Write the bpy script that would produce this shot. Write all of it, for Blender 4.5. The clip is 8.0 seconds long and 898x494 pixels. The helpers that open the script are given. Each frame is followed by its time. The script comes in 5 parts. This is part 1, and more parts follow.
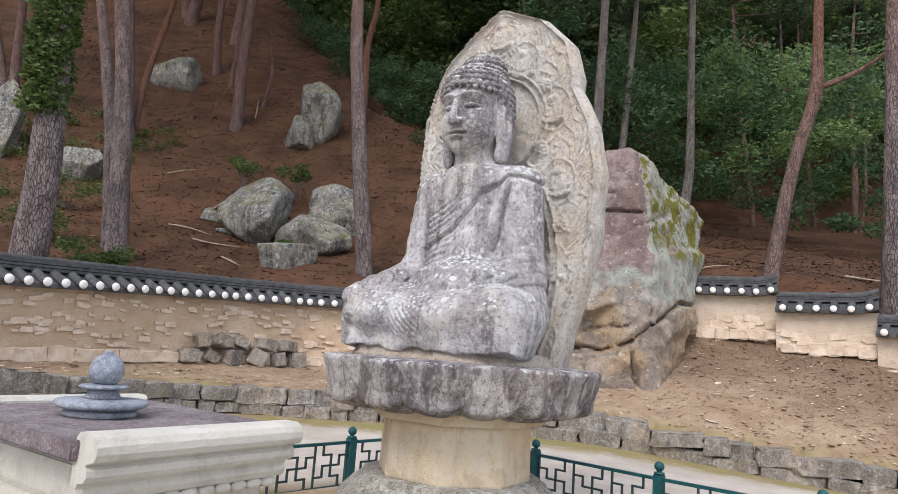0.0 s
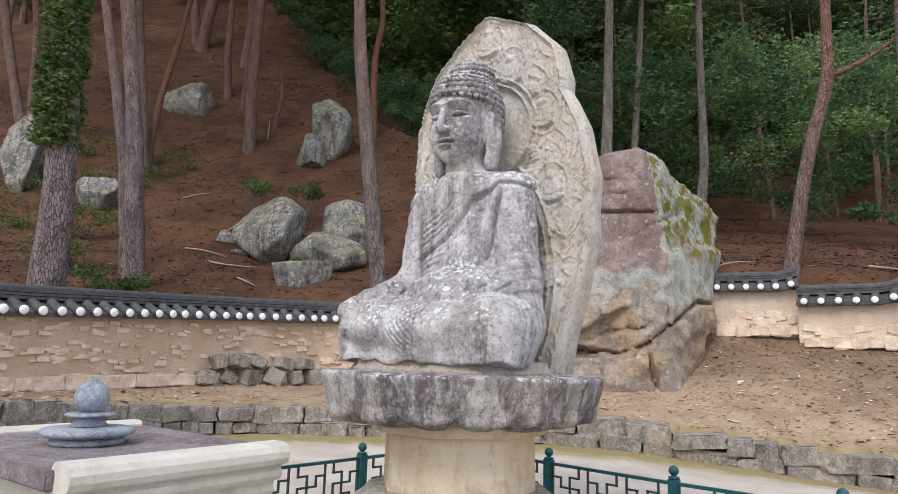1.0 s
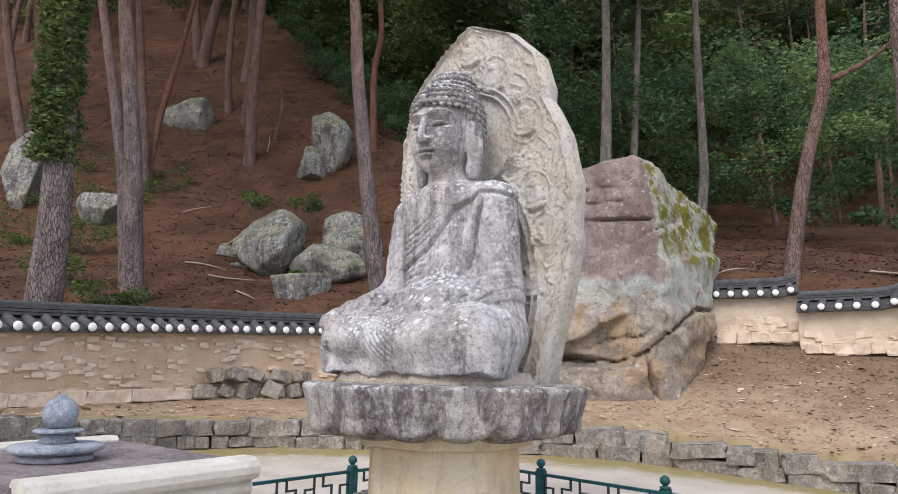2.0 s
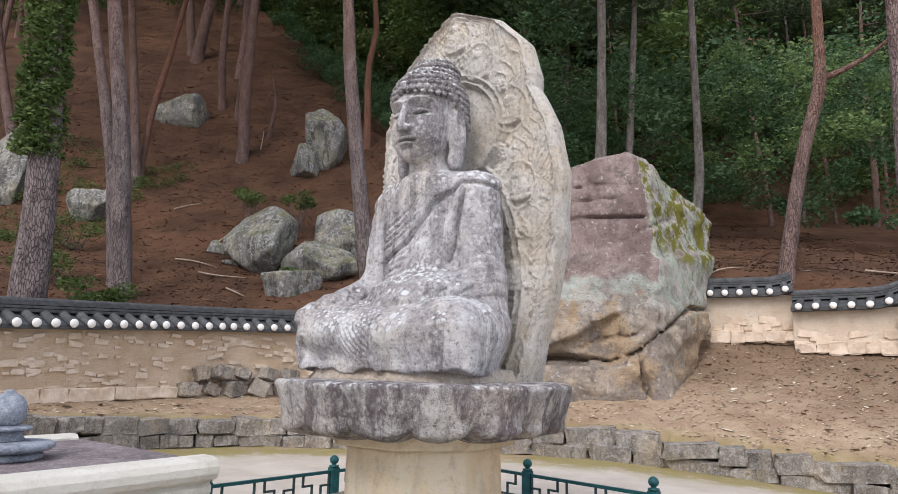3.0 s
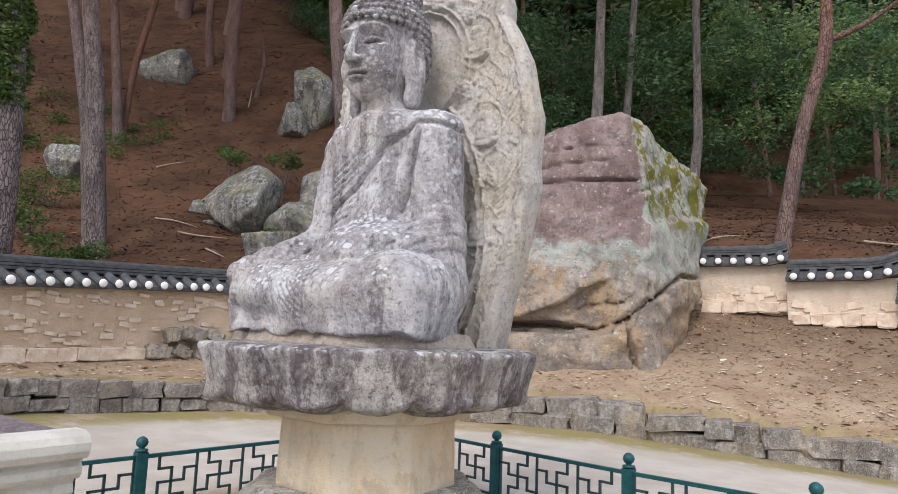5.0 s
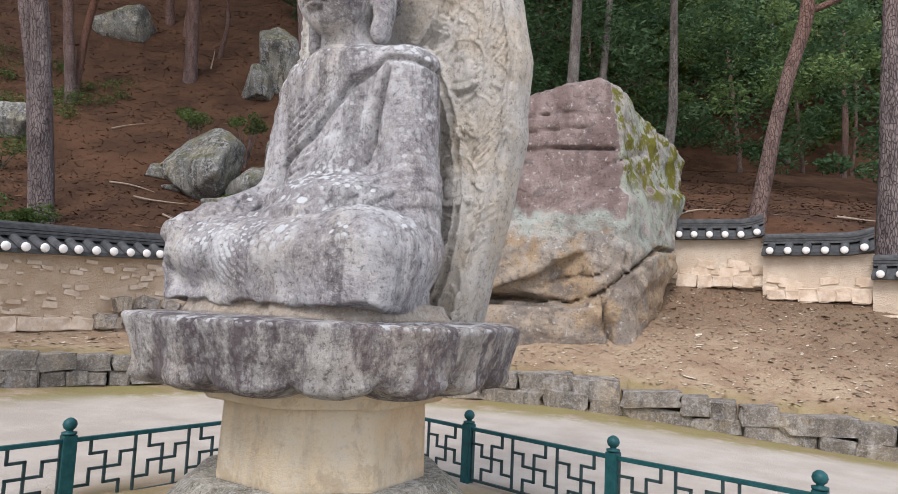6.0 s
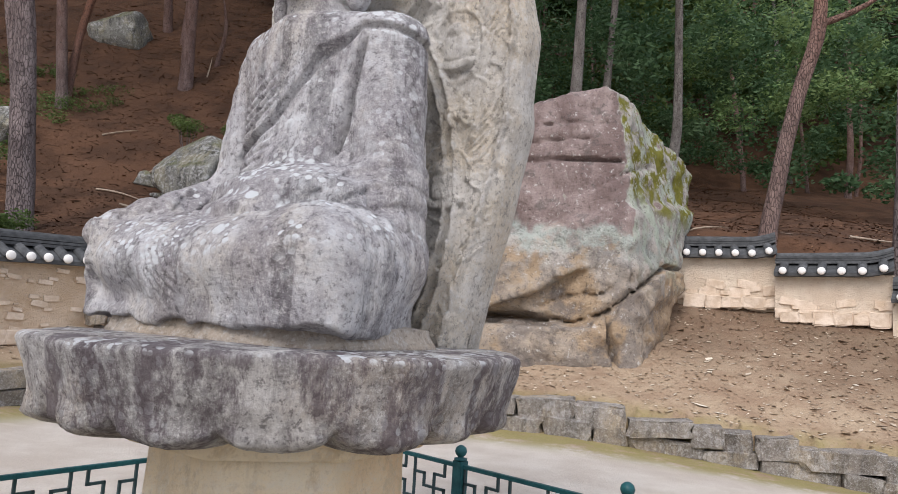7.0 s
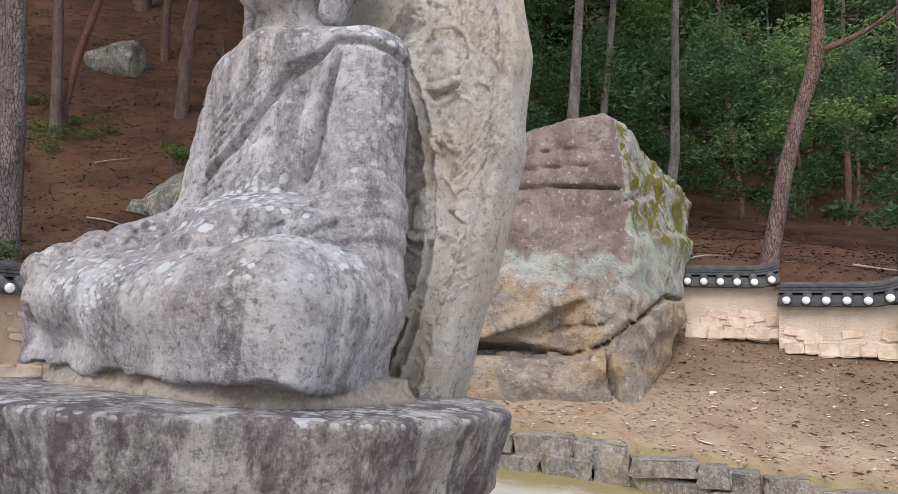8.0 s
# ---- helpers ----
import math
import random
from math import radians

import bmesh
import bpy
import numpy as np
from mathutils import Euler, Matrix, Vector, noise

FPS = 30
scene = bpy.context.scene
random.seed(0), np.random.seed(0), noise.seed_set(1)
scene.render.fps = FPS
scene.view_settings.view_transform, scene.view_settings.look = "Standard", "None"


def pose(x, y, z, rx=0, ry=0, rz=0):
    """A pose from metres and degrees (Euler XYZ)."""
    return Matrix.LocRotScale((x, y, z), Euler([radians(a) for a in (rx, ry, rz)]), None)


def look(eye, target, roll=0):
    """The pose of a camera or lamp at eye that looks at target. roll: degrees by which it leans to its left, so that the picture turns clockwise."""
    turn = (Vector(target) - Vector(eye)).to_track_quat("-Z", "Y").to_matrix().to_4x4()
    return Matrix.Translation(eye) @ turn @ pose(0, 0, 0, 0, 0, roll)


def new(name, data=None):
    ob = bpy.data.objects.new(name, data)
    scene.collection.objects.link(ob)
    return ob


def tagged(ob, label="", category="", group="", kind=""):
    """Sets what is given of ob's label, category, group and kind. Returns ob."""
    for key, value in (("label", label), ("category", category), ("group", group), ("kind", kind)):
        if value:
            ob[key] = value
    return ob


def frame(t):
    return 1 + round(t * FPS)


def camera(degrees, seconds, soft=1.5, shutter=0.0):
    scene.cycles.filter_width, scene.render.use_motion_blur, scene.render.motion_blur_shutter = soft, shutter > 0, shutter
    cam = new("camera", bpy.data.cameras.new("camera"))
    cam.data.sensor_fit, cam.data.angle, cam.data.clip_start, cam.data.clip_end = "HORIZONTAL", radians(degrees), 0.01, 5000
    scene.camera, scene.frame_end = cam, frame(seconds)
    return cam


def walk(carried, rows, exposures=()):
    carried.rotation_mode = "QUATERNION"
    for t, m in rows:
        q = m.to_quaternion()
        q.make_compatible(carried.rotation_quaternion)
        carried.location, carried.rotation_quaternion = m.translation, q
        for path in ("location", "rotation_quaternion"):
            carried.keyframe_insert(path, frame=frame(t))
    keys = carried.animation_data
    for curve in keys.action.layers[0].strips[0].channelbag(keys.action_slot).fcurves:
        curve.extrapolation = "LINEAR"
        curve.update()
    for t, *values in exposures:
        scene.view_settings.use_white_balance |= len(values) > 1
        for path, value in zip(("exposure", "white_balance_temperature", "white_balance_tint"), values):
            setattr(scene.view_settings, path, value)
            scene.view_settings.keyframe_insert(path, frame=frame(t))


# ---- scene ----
cam = camera(68.5, 8.0, soft=0.75)
PATH = [
    (0, (0.095, 0.037, 1.463), (0.046, 2.013, 1.768), 4.3),
    (0.5, (0.196, 0.08, 1.465), (0.117, 2.056, 1.764), 3.6),
    (1, (0.293, 0.09, 1.479), (0.18, 2.059, 1.811), 1.7),
    (1.5, (0.385, 0.09, 1.49), (0.255, 2.052, 1.853), 1.0),
    (3, (0.561, 0.31, 1.467), (0.443, 2.273, 1.829), 1.2),
    (3.5, (0.617, 0.406, 1.469), (0.499, 2.372, 1.814), 1.5),
    (4, (0.717, 0.541, 1.459), (0.591, 2.511, 1.781), 1.9),
    (5.3, (0.81, 1.041, 1.459), (0.722, 3.025, 1.701), 2.4),
    (5.5, (0.791, 1.18, 1.469), (0.763, 3.167, 1.694), 2.3),
    (6, (0.768, 1.396, 1.452), (0.755, 3.387, 1.639), 2.6),
    (6.5, (0.816, 1.71, 1.488), (0.807, 3.698, 1.71), 2.7),
    (7, (0.819, 2.036, 1.489), (0.806, 4.022, 1.724), 3.5),
    (7.5, (0.827, 2.289, 1.56), (0.809, 4.267, 1.857), 3.8),
    (8, (0.878, 2.325, 1.57), (0.865, 4.3, 1.887), 3.4),
]
walk(cam, [(t, look(eye, target, roll)) for t, eye, target, roll in PATH], exposures=[(0, 0.56, 6500, 14), (8, 0.56, 6500, 14)])


# ---- world, sun, exposure ----
world = bpy.data.worlds.new("overcast_sky")
scene.world = world
world.use_nodes = True
wn = world.node_tree.nodes
sky = wn.new("ShaderNodeTexSky")
sky.sky_type = "NISHITA"
sky.sun_disc = False
sky.sun_elevation, sky.sun_rotation = radians(45), radians(202)
sky.dust_density = 4.0
wash = wn.new("ShaderNodeMixRGB")
wash.inputs[0].default_value = 0.7
wash.inputs[2].default_value = (6.7, 7.2, 8.0, 1)
world.node_tree.links.new(sky.outputs[0], wash.inputs[1])
world.node_tree.links.new(wash.outputs[0], wn["Background"].inputs[0])
wn["Background"].inputs[1].default_value = 0.13
sun = new("sun", bpy.data.lights.new("sun", "SUN"))
sun.data.energy, sun.data.angle, sun.data.color = 1.2, radians(25), (1.0, 0.97, 0.92)
sun.matrix_world = look((-6, -15, 16), (0, 0, 0))


# ---- numbers: noise, surfaces ----
TABLE = np.random.RandomState(7).rand(32, 32, 32)


def vnoise(x, y, z):
    """Smooth noise of arrays, from 0 to 1."""
    x, y, z = np.broadcast_arrays(x, y, z)
    xi, yi, zi = np.floor(x).astype(int), np.floor(y).astype(int), np.floor(z).astype(int)
    a, b, c = x - xi, y - yi, z - zi
    a, b, c = a * a * (3 - 2 * a), b * b * (3 - 2 * b), c * c * (3 - 2 * c)
    r = 0
    for i in (0, 1):
        for j in (0, 1):
            for k in (0, 1):
                w = (a if i else 1 - a) * (b if j else 1 - b) * (c if k else 1 - c)
                r = r + w * TABLE[(xi + i) % 32, (yi + j) % 32, (zi + k) % 32]
    return r


def fbm(x, y, z, octaves=4):
    r, amp = 0, 0.5
    for o in range(octaves):
        r = r + amp * (vnoise(x + 5.3 * o, y + 1.7 * o, z + 9.1 * o) - 0.5)
        x, y, z, amp = x * 2.03, y * 2.03, z * 2.03, amp * 0.5
    return r


def surface(field, lo, hi, step):
    """The mesh, as points and quads, of the surface where field is 0 (inside: below 0)."""
    ax = [np.arange(lo[i], hi[i] + step, step) for i in range(3)]
    X, Y, Z = np.meshgrid(*ax, indexing="ij")
    c = [np.arange(len(a)) // 4 for a in ax]
    C = np.meshgrid(*[a[::4] + 1.5 * step for a in ax], indexing="ij")
    D = field(*C)[np.ix_(*c)]
    near = np.abs(D) < 6.5 * step
    D[near] = field(X[near], Y[near], Z[near])
    n = [len(a) - 1 for a in ax]

    def corner(i, j, k):
        return D[i:n[0] + i, j:n[1] + j, k:n[2] + k]
    count = sum((corner(i, j, k) < 0).astype(int) for i in (0, 1) for j in (0, 1) for k in (0, 1))
    act = (count > 0) & (count < 8)
    idx = -np.ones(act.shape, int)
    idx[act] = np.arange(act.sum())
    pos, num = np.zeros((act.sum(), 3)), np.zeros(act.sum())
    cs = [(i, j, k) for i in (0, 1) for j in (0, 1) for k in (0, 1)]
    for p in cs:
        for axis in range(3):
            if p[axis]:
                continue
            q = list(p)
            q[axis] = 1
            d0, d1 = corner(*p)[act], corner(*q)[act]
            m = (d0 < 0) != (d1 < 0)
            t = np.where(m, d0 / np.where(m, d0 - d1, 1), 0)
            e = np.tile(np.array(p, float), (len(t), 1))
            e[:, axis] += t
            pos += e * m[:, None]
            num += m
    pos /= num[:, None]
    pos = np.array(lo) + (np.argwhere(act) + pos) * step
    quads = []
    ins = D < 0
    for axis in range(3):
        a, b = [(1, 2), (2, 0), (0, 1)][axis]
        sl0, sl1 = [slice(None)] * 3, [slice(None)] * 3
        sl0[axis], sl1[axis] = slice(0, n[axis]), slice(1, n[axis] + 1)
        e0, e1 = ins[tuple(sl0)], ins[tuple(sl1)]
        at = np.argwhere(e0 != e1)
        ok = (at[:, a] > 0) & (at[:, a] < n[a]) & (at[:, b] > 0) & (at[:, b] < n[b])
        at = at[ok]
        flip = e0[tuple(at.T)]
        ring = []
        for da, db in ((-1, -1), (0, -1), (0, 0), (-1, 0)):
            c = at.copy()
            c[:, a] += da
            c[:, b] += db
            ring.append(idx[tuple(c.T)])
        ring = np.stack(ring, 1)
        ring[~flip] = ring[~flip][:, ::-1]
        quads.append(ring)
    return pos, np.concatenate(quads)


def smin(a, b, k):
    h = np.clip(0.5 + 0.5 * (b - a) / k, 0, 1)
    return b + (a - b) * h - k * h * (1 - h)


def smax(a, b, k):
    return -smin(-a, -b, k)


def ellipsoid(x, y, z, c, r):
    px, py, pz = (x - c[0]) / r[0], (y - c[1]) / r[1], (z - c[2]) / r[2]
    k = np.sqrt(px * px + py * py + pz * pz) + 1e-9
    k2 = np.sqrt((px / r[0]) ** 2 + (py / r[1]) ** 2 + (pz / r[2]) ** 2) + 1e-9
    return k * (k - 1) / k2


def cone(x, y, z, a, b, ra, rb):
    """A rounded limb from a to b."""
    a, b = np.array(a, float), np.array(b, float)
    d = b - a
    h = np.clip(((x - a[0]) * d[0] + (y - a[1]) * d[1] + (z - a[2]) * d[2]) / d.dot(d), 0, 1)
    return np.sqrt((x - a[0] - h * d[0]) ** 2 + (y - a[1] - h * d[1]) ** 2 + (z - a[2] - h * d[2]) ** 2) - (ra + (rb - ra) * h)


def mesh_of(name, verts, faces, smooth=True):
    me = bpy.data.meshes.new(name)
    me.from_pydata(np.asarray(verts).tolist(), [], np.asarray(faces).tolist() if isinstance(faces, np.ndarray) else faces)
    if smooth:
        me.polygons.foreach_set("use_smooth", [True] * len(me.polygons))
    me.update()
    return me


def bm_mesh(name, bm, smooth=False):
    me = bpy.data.meshes.new(name)
    bmesh.ops.recalc_face_normals(bm, faces=bm.faces[:])
    bm.to_mesh(me)
    bm.free()
    if smooth:
        me.polygons.foreach_set("use_smooth", [True] * len(me.polygons))
    return me


def part(name, data, material, parent=None, label="", m=None):
    """One mesh object, from a mesh or a bmesh, under a thing or a part."""
    if isinstance(data, bmesh.types.BMesh):
        data = bm_mesh(name, data)
    if material and not data.materials:
        data.materials.append(material)
    ob = new(name, data)
    if m is not None:
        ob.matrix_basis = m
    ob.parent = parent
    return tagged(ob, label)


def box(bm, lo, hi, bevel=0.0, m=None):
    r = bmesh.ops.create_cube(bm, size=1)
    vs = r["verts"]
    c = [(lo[i] + hi[i]) / 2 for i in range(3)]
    s = [hi[i] - lo[i] for i in range(3)]
    bmesh.ops.scale(bm, verts=vs, vec=s)
    bmesh.ops.translate(bm, verts=vs, vec=c)
    if bevel:
        es = list({e for v in vs for e in v.link_edges})
        r = bmesh.ops.bevel(bm, geom=es, offset=bevel, segments=2, affect="EDGES")
        vs = list({v for f in r["faces"] for v in f.verts} | {v for v in vs if v.is_valid})
    if m is not None:
        bmesh.ops.transform(bm, matrix=m, verts=vs)
    return bm


def lathe(profile, seg=32, wob=None):
    """Points and faces of a turned body; profile: (radius, height) from the bottom up."""
    v, f = [], []
    for r, z in profile:
        for i in range(seg):
            a = 2 * math.pi * i / seg
            v.append((r * math.cos(a), r * math.sin(a), z))
    for j in range(len(profile) - 1):
        for i in range(seg):
            k = (i + 1) % seg
            f.append((j * seg + i, j * seg + k, (j + 1) * seg + k, (j + 1) * seg + i))
    f.append(tuple(reversed(range(seg))))
    f.append(tuple((len(profile) - 1) * seg + i for i in range(seg)))
    return v, f


# ---- materials ----
class Nodes:
    def __init__(self, name, rough=0.9, m=None):
        self.m = m or bpy.data.materials.new(name)
        self.m.use_nodes = True
        self.t = self.m.node_tree
        self.b = self.t.nodes["Principled BSDF"]
        self.b.inputs["Roughness"].default_value = rough
        self.b.inputs["Specular IOR Level"].default_value = 0.25
        self.co = self.t.nodes.new("ShaderNodeNewGeometry").outputs["Position"]

    def link(self, a, b):
        self.t.links.new(a, b)

    def local(self):
        self.co = self.t.nodes.new("ShaderNodeTexCoord").outputs["Object"]
        return self

    def scaled(self, x, y, z):
        n = self.t.nodes.new("ShaderNodeMapping")
        n.inputs["Scale"].default_value = (x, y, z)
        self.link(self.co, n.inputs[0])
        return n.outputs[0]

    def noise(self, scale, detail=4, rough=0.6, co=None, dist=0.0):
        n = self.t.nodes.new("ShaderNodeTexNoise")
        n.inputs["Scale"].default_value, n.inputs["Detail"].default_value = scale, detail
        n.inputs["Roughness"].default_value, n.inputs["Distortion"].default_value = rough, dist
        self.link(co or self.co, n.inputs["Vector"])
        return n.outputs[0]

    def voronoi(self, scale, feature="F1", co=None, out="Distance"):
        n = self.t.nodes.new("ShaderNodeTexVoronoi")
        n.feature = feature
        n.inputs["Scale"].default_value = scale
        self.link(co or self.co, n.inputs["Vector"])
        return n.outputs[out]

    def ramp(self, fac, lo, hi, a=0.0, b=1.0):
        n = self.t.nodes.new("ShaderNodeMapRange")
        n.interpolation_type = "SMOOTHSTEP"
        for i, v in enumerate((lo, hi, a, b)):
            n.inputs[i + 1].default_value = v
        self.link(fac, n.inputs[0])
        return n.outputs[0]

    def mul(self, a, b, op="MULTIPLY"):
        n = self.t.nodes.new("ShaderNodeMath")
        n.operation = op
        for i, v in enumerate((a, b)):
            if isinstance(v, (int, float)):
                n.inputs[i].default_value = v
            else:
                self.link(v, n.inputs[i])
        return n.outputs[0]

    def mix(self, fac, a, b, mode="MIX"):
        n = self.t.nodes.new("ShaderNodeMixRGB")
        n.blend_type = mode
        for i, v in enumerate((fac, a, b)):
            if isinstance(v, (int, float)):
                n.inputs[i].default_value = v
            elif isinstance(v, tuple):
                n.inputs[i].default_value = (*v, 1)
            else:
                self.link(v, n.inputs[i])
        return n.outputs[0]

    def attr(self, name):
        n = self.t.nodes.new("ShaderNodeAttribute")
        n.attribute_name = name
        return n.outputs["Fac"]

    def axis(self, which, normal=False):
        n = self.t.nodes.new("ShaderNodeSeparateXYZ")
        self.link(self.t.nodes.new("ShaderNodeNewGeometry").outputs["Normal"] if normal else self.co, n.inputs[0])
        return n.outputs[which]

    def random(self, island=False):
        if island:
            return self.t.nodes.new("ShaderNodeNewGeometry").outputs["Random Per Island"]
        return self.t.nodes.new("ShaderNodeObjectInfo").outputs["Random"]

    def done(self, colour, height=None, bump=0.5, dist=0.01):
        if isinstance(colour, tuple):
            self.b.inputs["Base Color"].default_value = (*colour, 1)
        else:
            self.link(colour, self.b.inputs["Base Color"])
        if height is not None:
            n = self.t.nodes.new("ShaderNodeBump")
            n.inputs["Strength"].default_value, n.inputs["Distance"].default_value = bump, dist
            self.link(height, n.inputs["Height"])
            self.link(n.outputs[0], self.b.inputs["Normal"])
        return self.m


def granite(name, base, light, dark, lichen=0.5, stain=0.4, warm=None, sc=1.0, speck=1.0, jitter=0.0):
    """Old granite with grains, pale lichen, dark runs of damp and warm patches."""
    n = Nodes(name)
    big = n.noise(2.2 * sc, 5)
    grain = n.noise(95, 3, 0.7)
    mid = n.noise(13 * sc, 9, 0.78)
    pits = n.noise(38, 6, 0.8)
    c = n.mix(n.ramp(big, 0.35, 0.68), base, light)
    if warm:
        c = n.mix(n.mul(n.ramp(n.noise(1.7, 4, 0.6, n.scaled(1, 1, 0.8)), 0.48, 0.62), 0.85), c, warm)
    if jitter:
        c = n.mix(n.mul(n.random(), jitter), c, tuple(1.1 * v for v in dark))
    half = tuple(0.5 * p + 0.5 * q for p, q in zip(base, dark))
    c = n.mix(n.mul(n.ramp(n.noise(3.6 * sc, 9, 0.75, n.scaled(1, 1, 0.7), 0.3), 0.50, 0.57), 0.75), c, half)
    runs = n.noise(5.0, 7, 0.7, n.scaled(1, 1, 0.10))
    c = n.mix(n.mul(n.ramp(runs, 0.51, 0.60), stain), c, dark)
    c = n.mix(n.mul(n.ramp(mid, 0.53, 0.62), 0.75 * speck), c, dark)
    pale = n.mul(n.ramp(n.noise(9, 8, 0.8, dist=0.4), 0.505, 0.56), n.ramp(n.noise(1.9, 4), 0.40, 0.55))
    c = n.mix(n.mul(pale, lichen), c, (0.76, 0.77, 0.78))
    fine = n.noise(24, 12, 0.85)
    c = n.mix(n.mul(n.ramp(fine, 0.545, 0.60), 0.55 * speck), c, dark)
    c = n.mix(n.mul(n.ramp(fine, 0.48, 0.41), 0.6 * speck), c, (0.78, 0.77, 0.76))
    blot = n.mul(n.ramp(n.mul(n.voronoi(7.5), n.mul(n.noise(20, 4), 0.25), "ADD"), 0.27, 0.22), n.ramp(n.noise(1.3, 3), 0.50, 0.60))
    c = n.mix(n.mul(blot, lichen), c, (0.78, 0.80, 0.76))
    c = n.mix(n.mul(n.ramp(pits, 0.55, 0.62), 0.7 * speck), c, dark)
    c = n.mix(n.mul(n.ramp(grain, 0.55, 0.66), 0.45 * speck), c, dark)
    c = n.mix(n.mul(n.ramp(grain, 0.48, 0.34), 0.6 * speck), c, (0.72, 0.71, 0.69))
    h = n.mul(n.mul(mid, 1.0), n.mul(n.mul(pits, -0.8), n.mul(grain, 0.25), "ADD"), "ADD")
    h = n.mul(h, n.mul(fine, -0.6), "ADD")
    return n.done(c, h, 0.9, 0.016)


def carved_stone(name, pale, warm, film, dark, film_amount, plates, streak, smear=0.55, blot=0.0):
    """Carved granite, weathered: purple-grey film, runs of damp, pitted grains, plates of white lichen."""
    n = Nodes(name)
    fine, grain, mid = n.noise(30, 9, 0.8), n.noise(90, 3, 0.7), n.noise(11, 8, 0.75)
    c = n.mix(n.ramp(n.noise(1.6, 6, 0.65), 0.44, 0.60), pale, warm)
    c = n.mix(n.mul(n.ramp(n.noise(2.4, 10, 0.74, n.scaled(1, 1, smear), 0.5), 0.43, 0.56), film_amount), c, film)
    if name == "weathered_granite":
        c = n.mix(n.mul(n.attr("grime"), n.ramp(n.noise(16, 6, 0.75), 0.42, 0.56, 0.95, 0.45)), c, (0.15, 0.13, 0.135))
    c = n.mix(n.mul(n.ramp(n.noise(6, 7, 0.7, n.scaled(1, 1, 0.07)), 0.51, 0.60), streak), c, dark)
    c = n.mix(n.mul(n.ramp(mid, 0.53, 0.63), 0.42), c, film)
    c = n.mix(n.mul(n.ramp(fine, 0.54, 0.60), 0.65), c, dark)
    c = n.mix(n.mul(n.ramp(fine, 0.47, 0.40), 0.55), c, (0.82, 0.81, 0.80))
    c = n.mix(n.mul(n.ramp(grain, 0.57, 0.68), 0.40), c, dark)
    c = n.mix(n.mul(n.ramp(grain, 0.45, 0.34), 0.45), c, (0.80, 0.79, 0.77))
    if blot:
        wide = n.mul(n.ramp(n.noise(2.6, 6, 0.65, n.scaled(1, 1, 0.12)), 0.47, 0.54), n.ramp(n.noise(9, 9, 0.8, n.scaled(1, 1, 0.35)), 0.40, 0.54))
        c = n.mix(n.mul(wide, blot), c, (0.115, 0.088, 0.103))
    up = n.ramp(n.axis(2, True), 0.0, 0.55, 0.22, 1.0)
    rag = n.mul(n.noise(26, 5), 0.45)
    for scale, edge, lo, hi in ((13, 0.60, 0.48, 0.56), (27, 0.62, 0.46, 0.55)):
        plate = n.ramp(n.mul(n.voronoi(scale), rag, "ADD"), edge, edge - 0.07)
        spot = n.mul(n.mul(plate, n.ramp(n.noise(1.7 + 0.05 * scale, 4), lo, hi)), n.mul(up, plates))
        c = n.mix(spot, c, (0.82, 0.85, 0.87))
    h = n.mul(n.mul(mid, 0.9), n.mul(n.mul(fine, -1.0), n.mul(grain, 0.2), "ADD"), "ADD")
    return n.done(c, h, 1.0, 0.030)


STATUE = carved_stone("weathered_granite", (0.70, 0.70, 0.72), (0.73, 0.69, 0.64), (0.30, 0.275, 0.30), (0.10, 0.09, 0.097), 0.72, 1.0, 0.55)
HALO = carved_stone("pale_granite", (0.82, 0.79, 0.74), (0.78, 0.69, 0.56), (0.52, 0.495, 0.45), (0.22, 0.20, 0.18), 0.45, 0.35, 0.25)
LOTUS = carved_stone("stained_granite", (0.66, 0.64, 0.62), (0.62, 0.55, 0.48), (0.27, 0.255, 0.26), (0.085, 0.074, 0.076), 0.50, 0.75, 0.45, 0.22, 0.80)
MORTAR = carved_stone("sandy_mortar", (0.62, 0.54, 0.45), (0.66, 0.55, 0.43), (0.45, 0.38, 0.31), (0.28, 0.23, 0.19), 0.5, 0.2, 0.1)
SHAFT = granite("buff_granite", (0.84, 0.69, 0.47), (0.86, 0.77, 0.60), (0.46, 0.37, 0.25), 0.15, 0.25, (0.78, 0.58, 0.36), speck=0.3)
WHITESTONE = granite("new_granite", (0.74, 0.72, 0.64), (0.80, 0.78, 0.72), (0.50, 0.48, 0.42), 0.1, 0.15, speck=0.35)
SLAB = granite("slate_slab", (0.19, 0.15, 0.165), (0.28, 0.235, 0.25), (0.10, 0.08, 0.09), 0.1, 0.2, speck=0.4)
BLUESTONE = granite("blue_stone", (0.27, 0.32, 0.40), (0.37, 0.42, 0.50), (0.13, 0.15, 0.19), 0.15, 0.2, speck=0.6)
PLINTH = granite("mossy_granite", (0.36, 0.345, 0.29), (0.46, 0.44, 0.38), (0.12, 0.11, 0.09), 0.4, 0.4, (0.36, 0.34, 0.22))
WALLSTONE = granite("field_stone", (0.25, 0.22, 0.19), (0.36, 0.32, 0.27), (0.06, 0.052, 0.045), 0.2, 0.5, (0.40, 0.33, 0.24), jitter=0.5, speck=0.55)
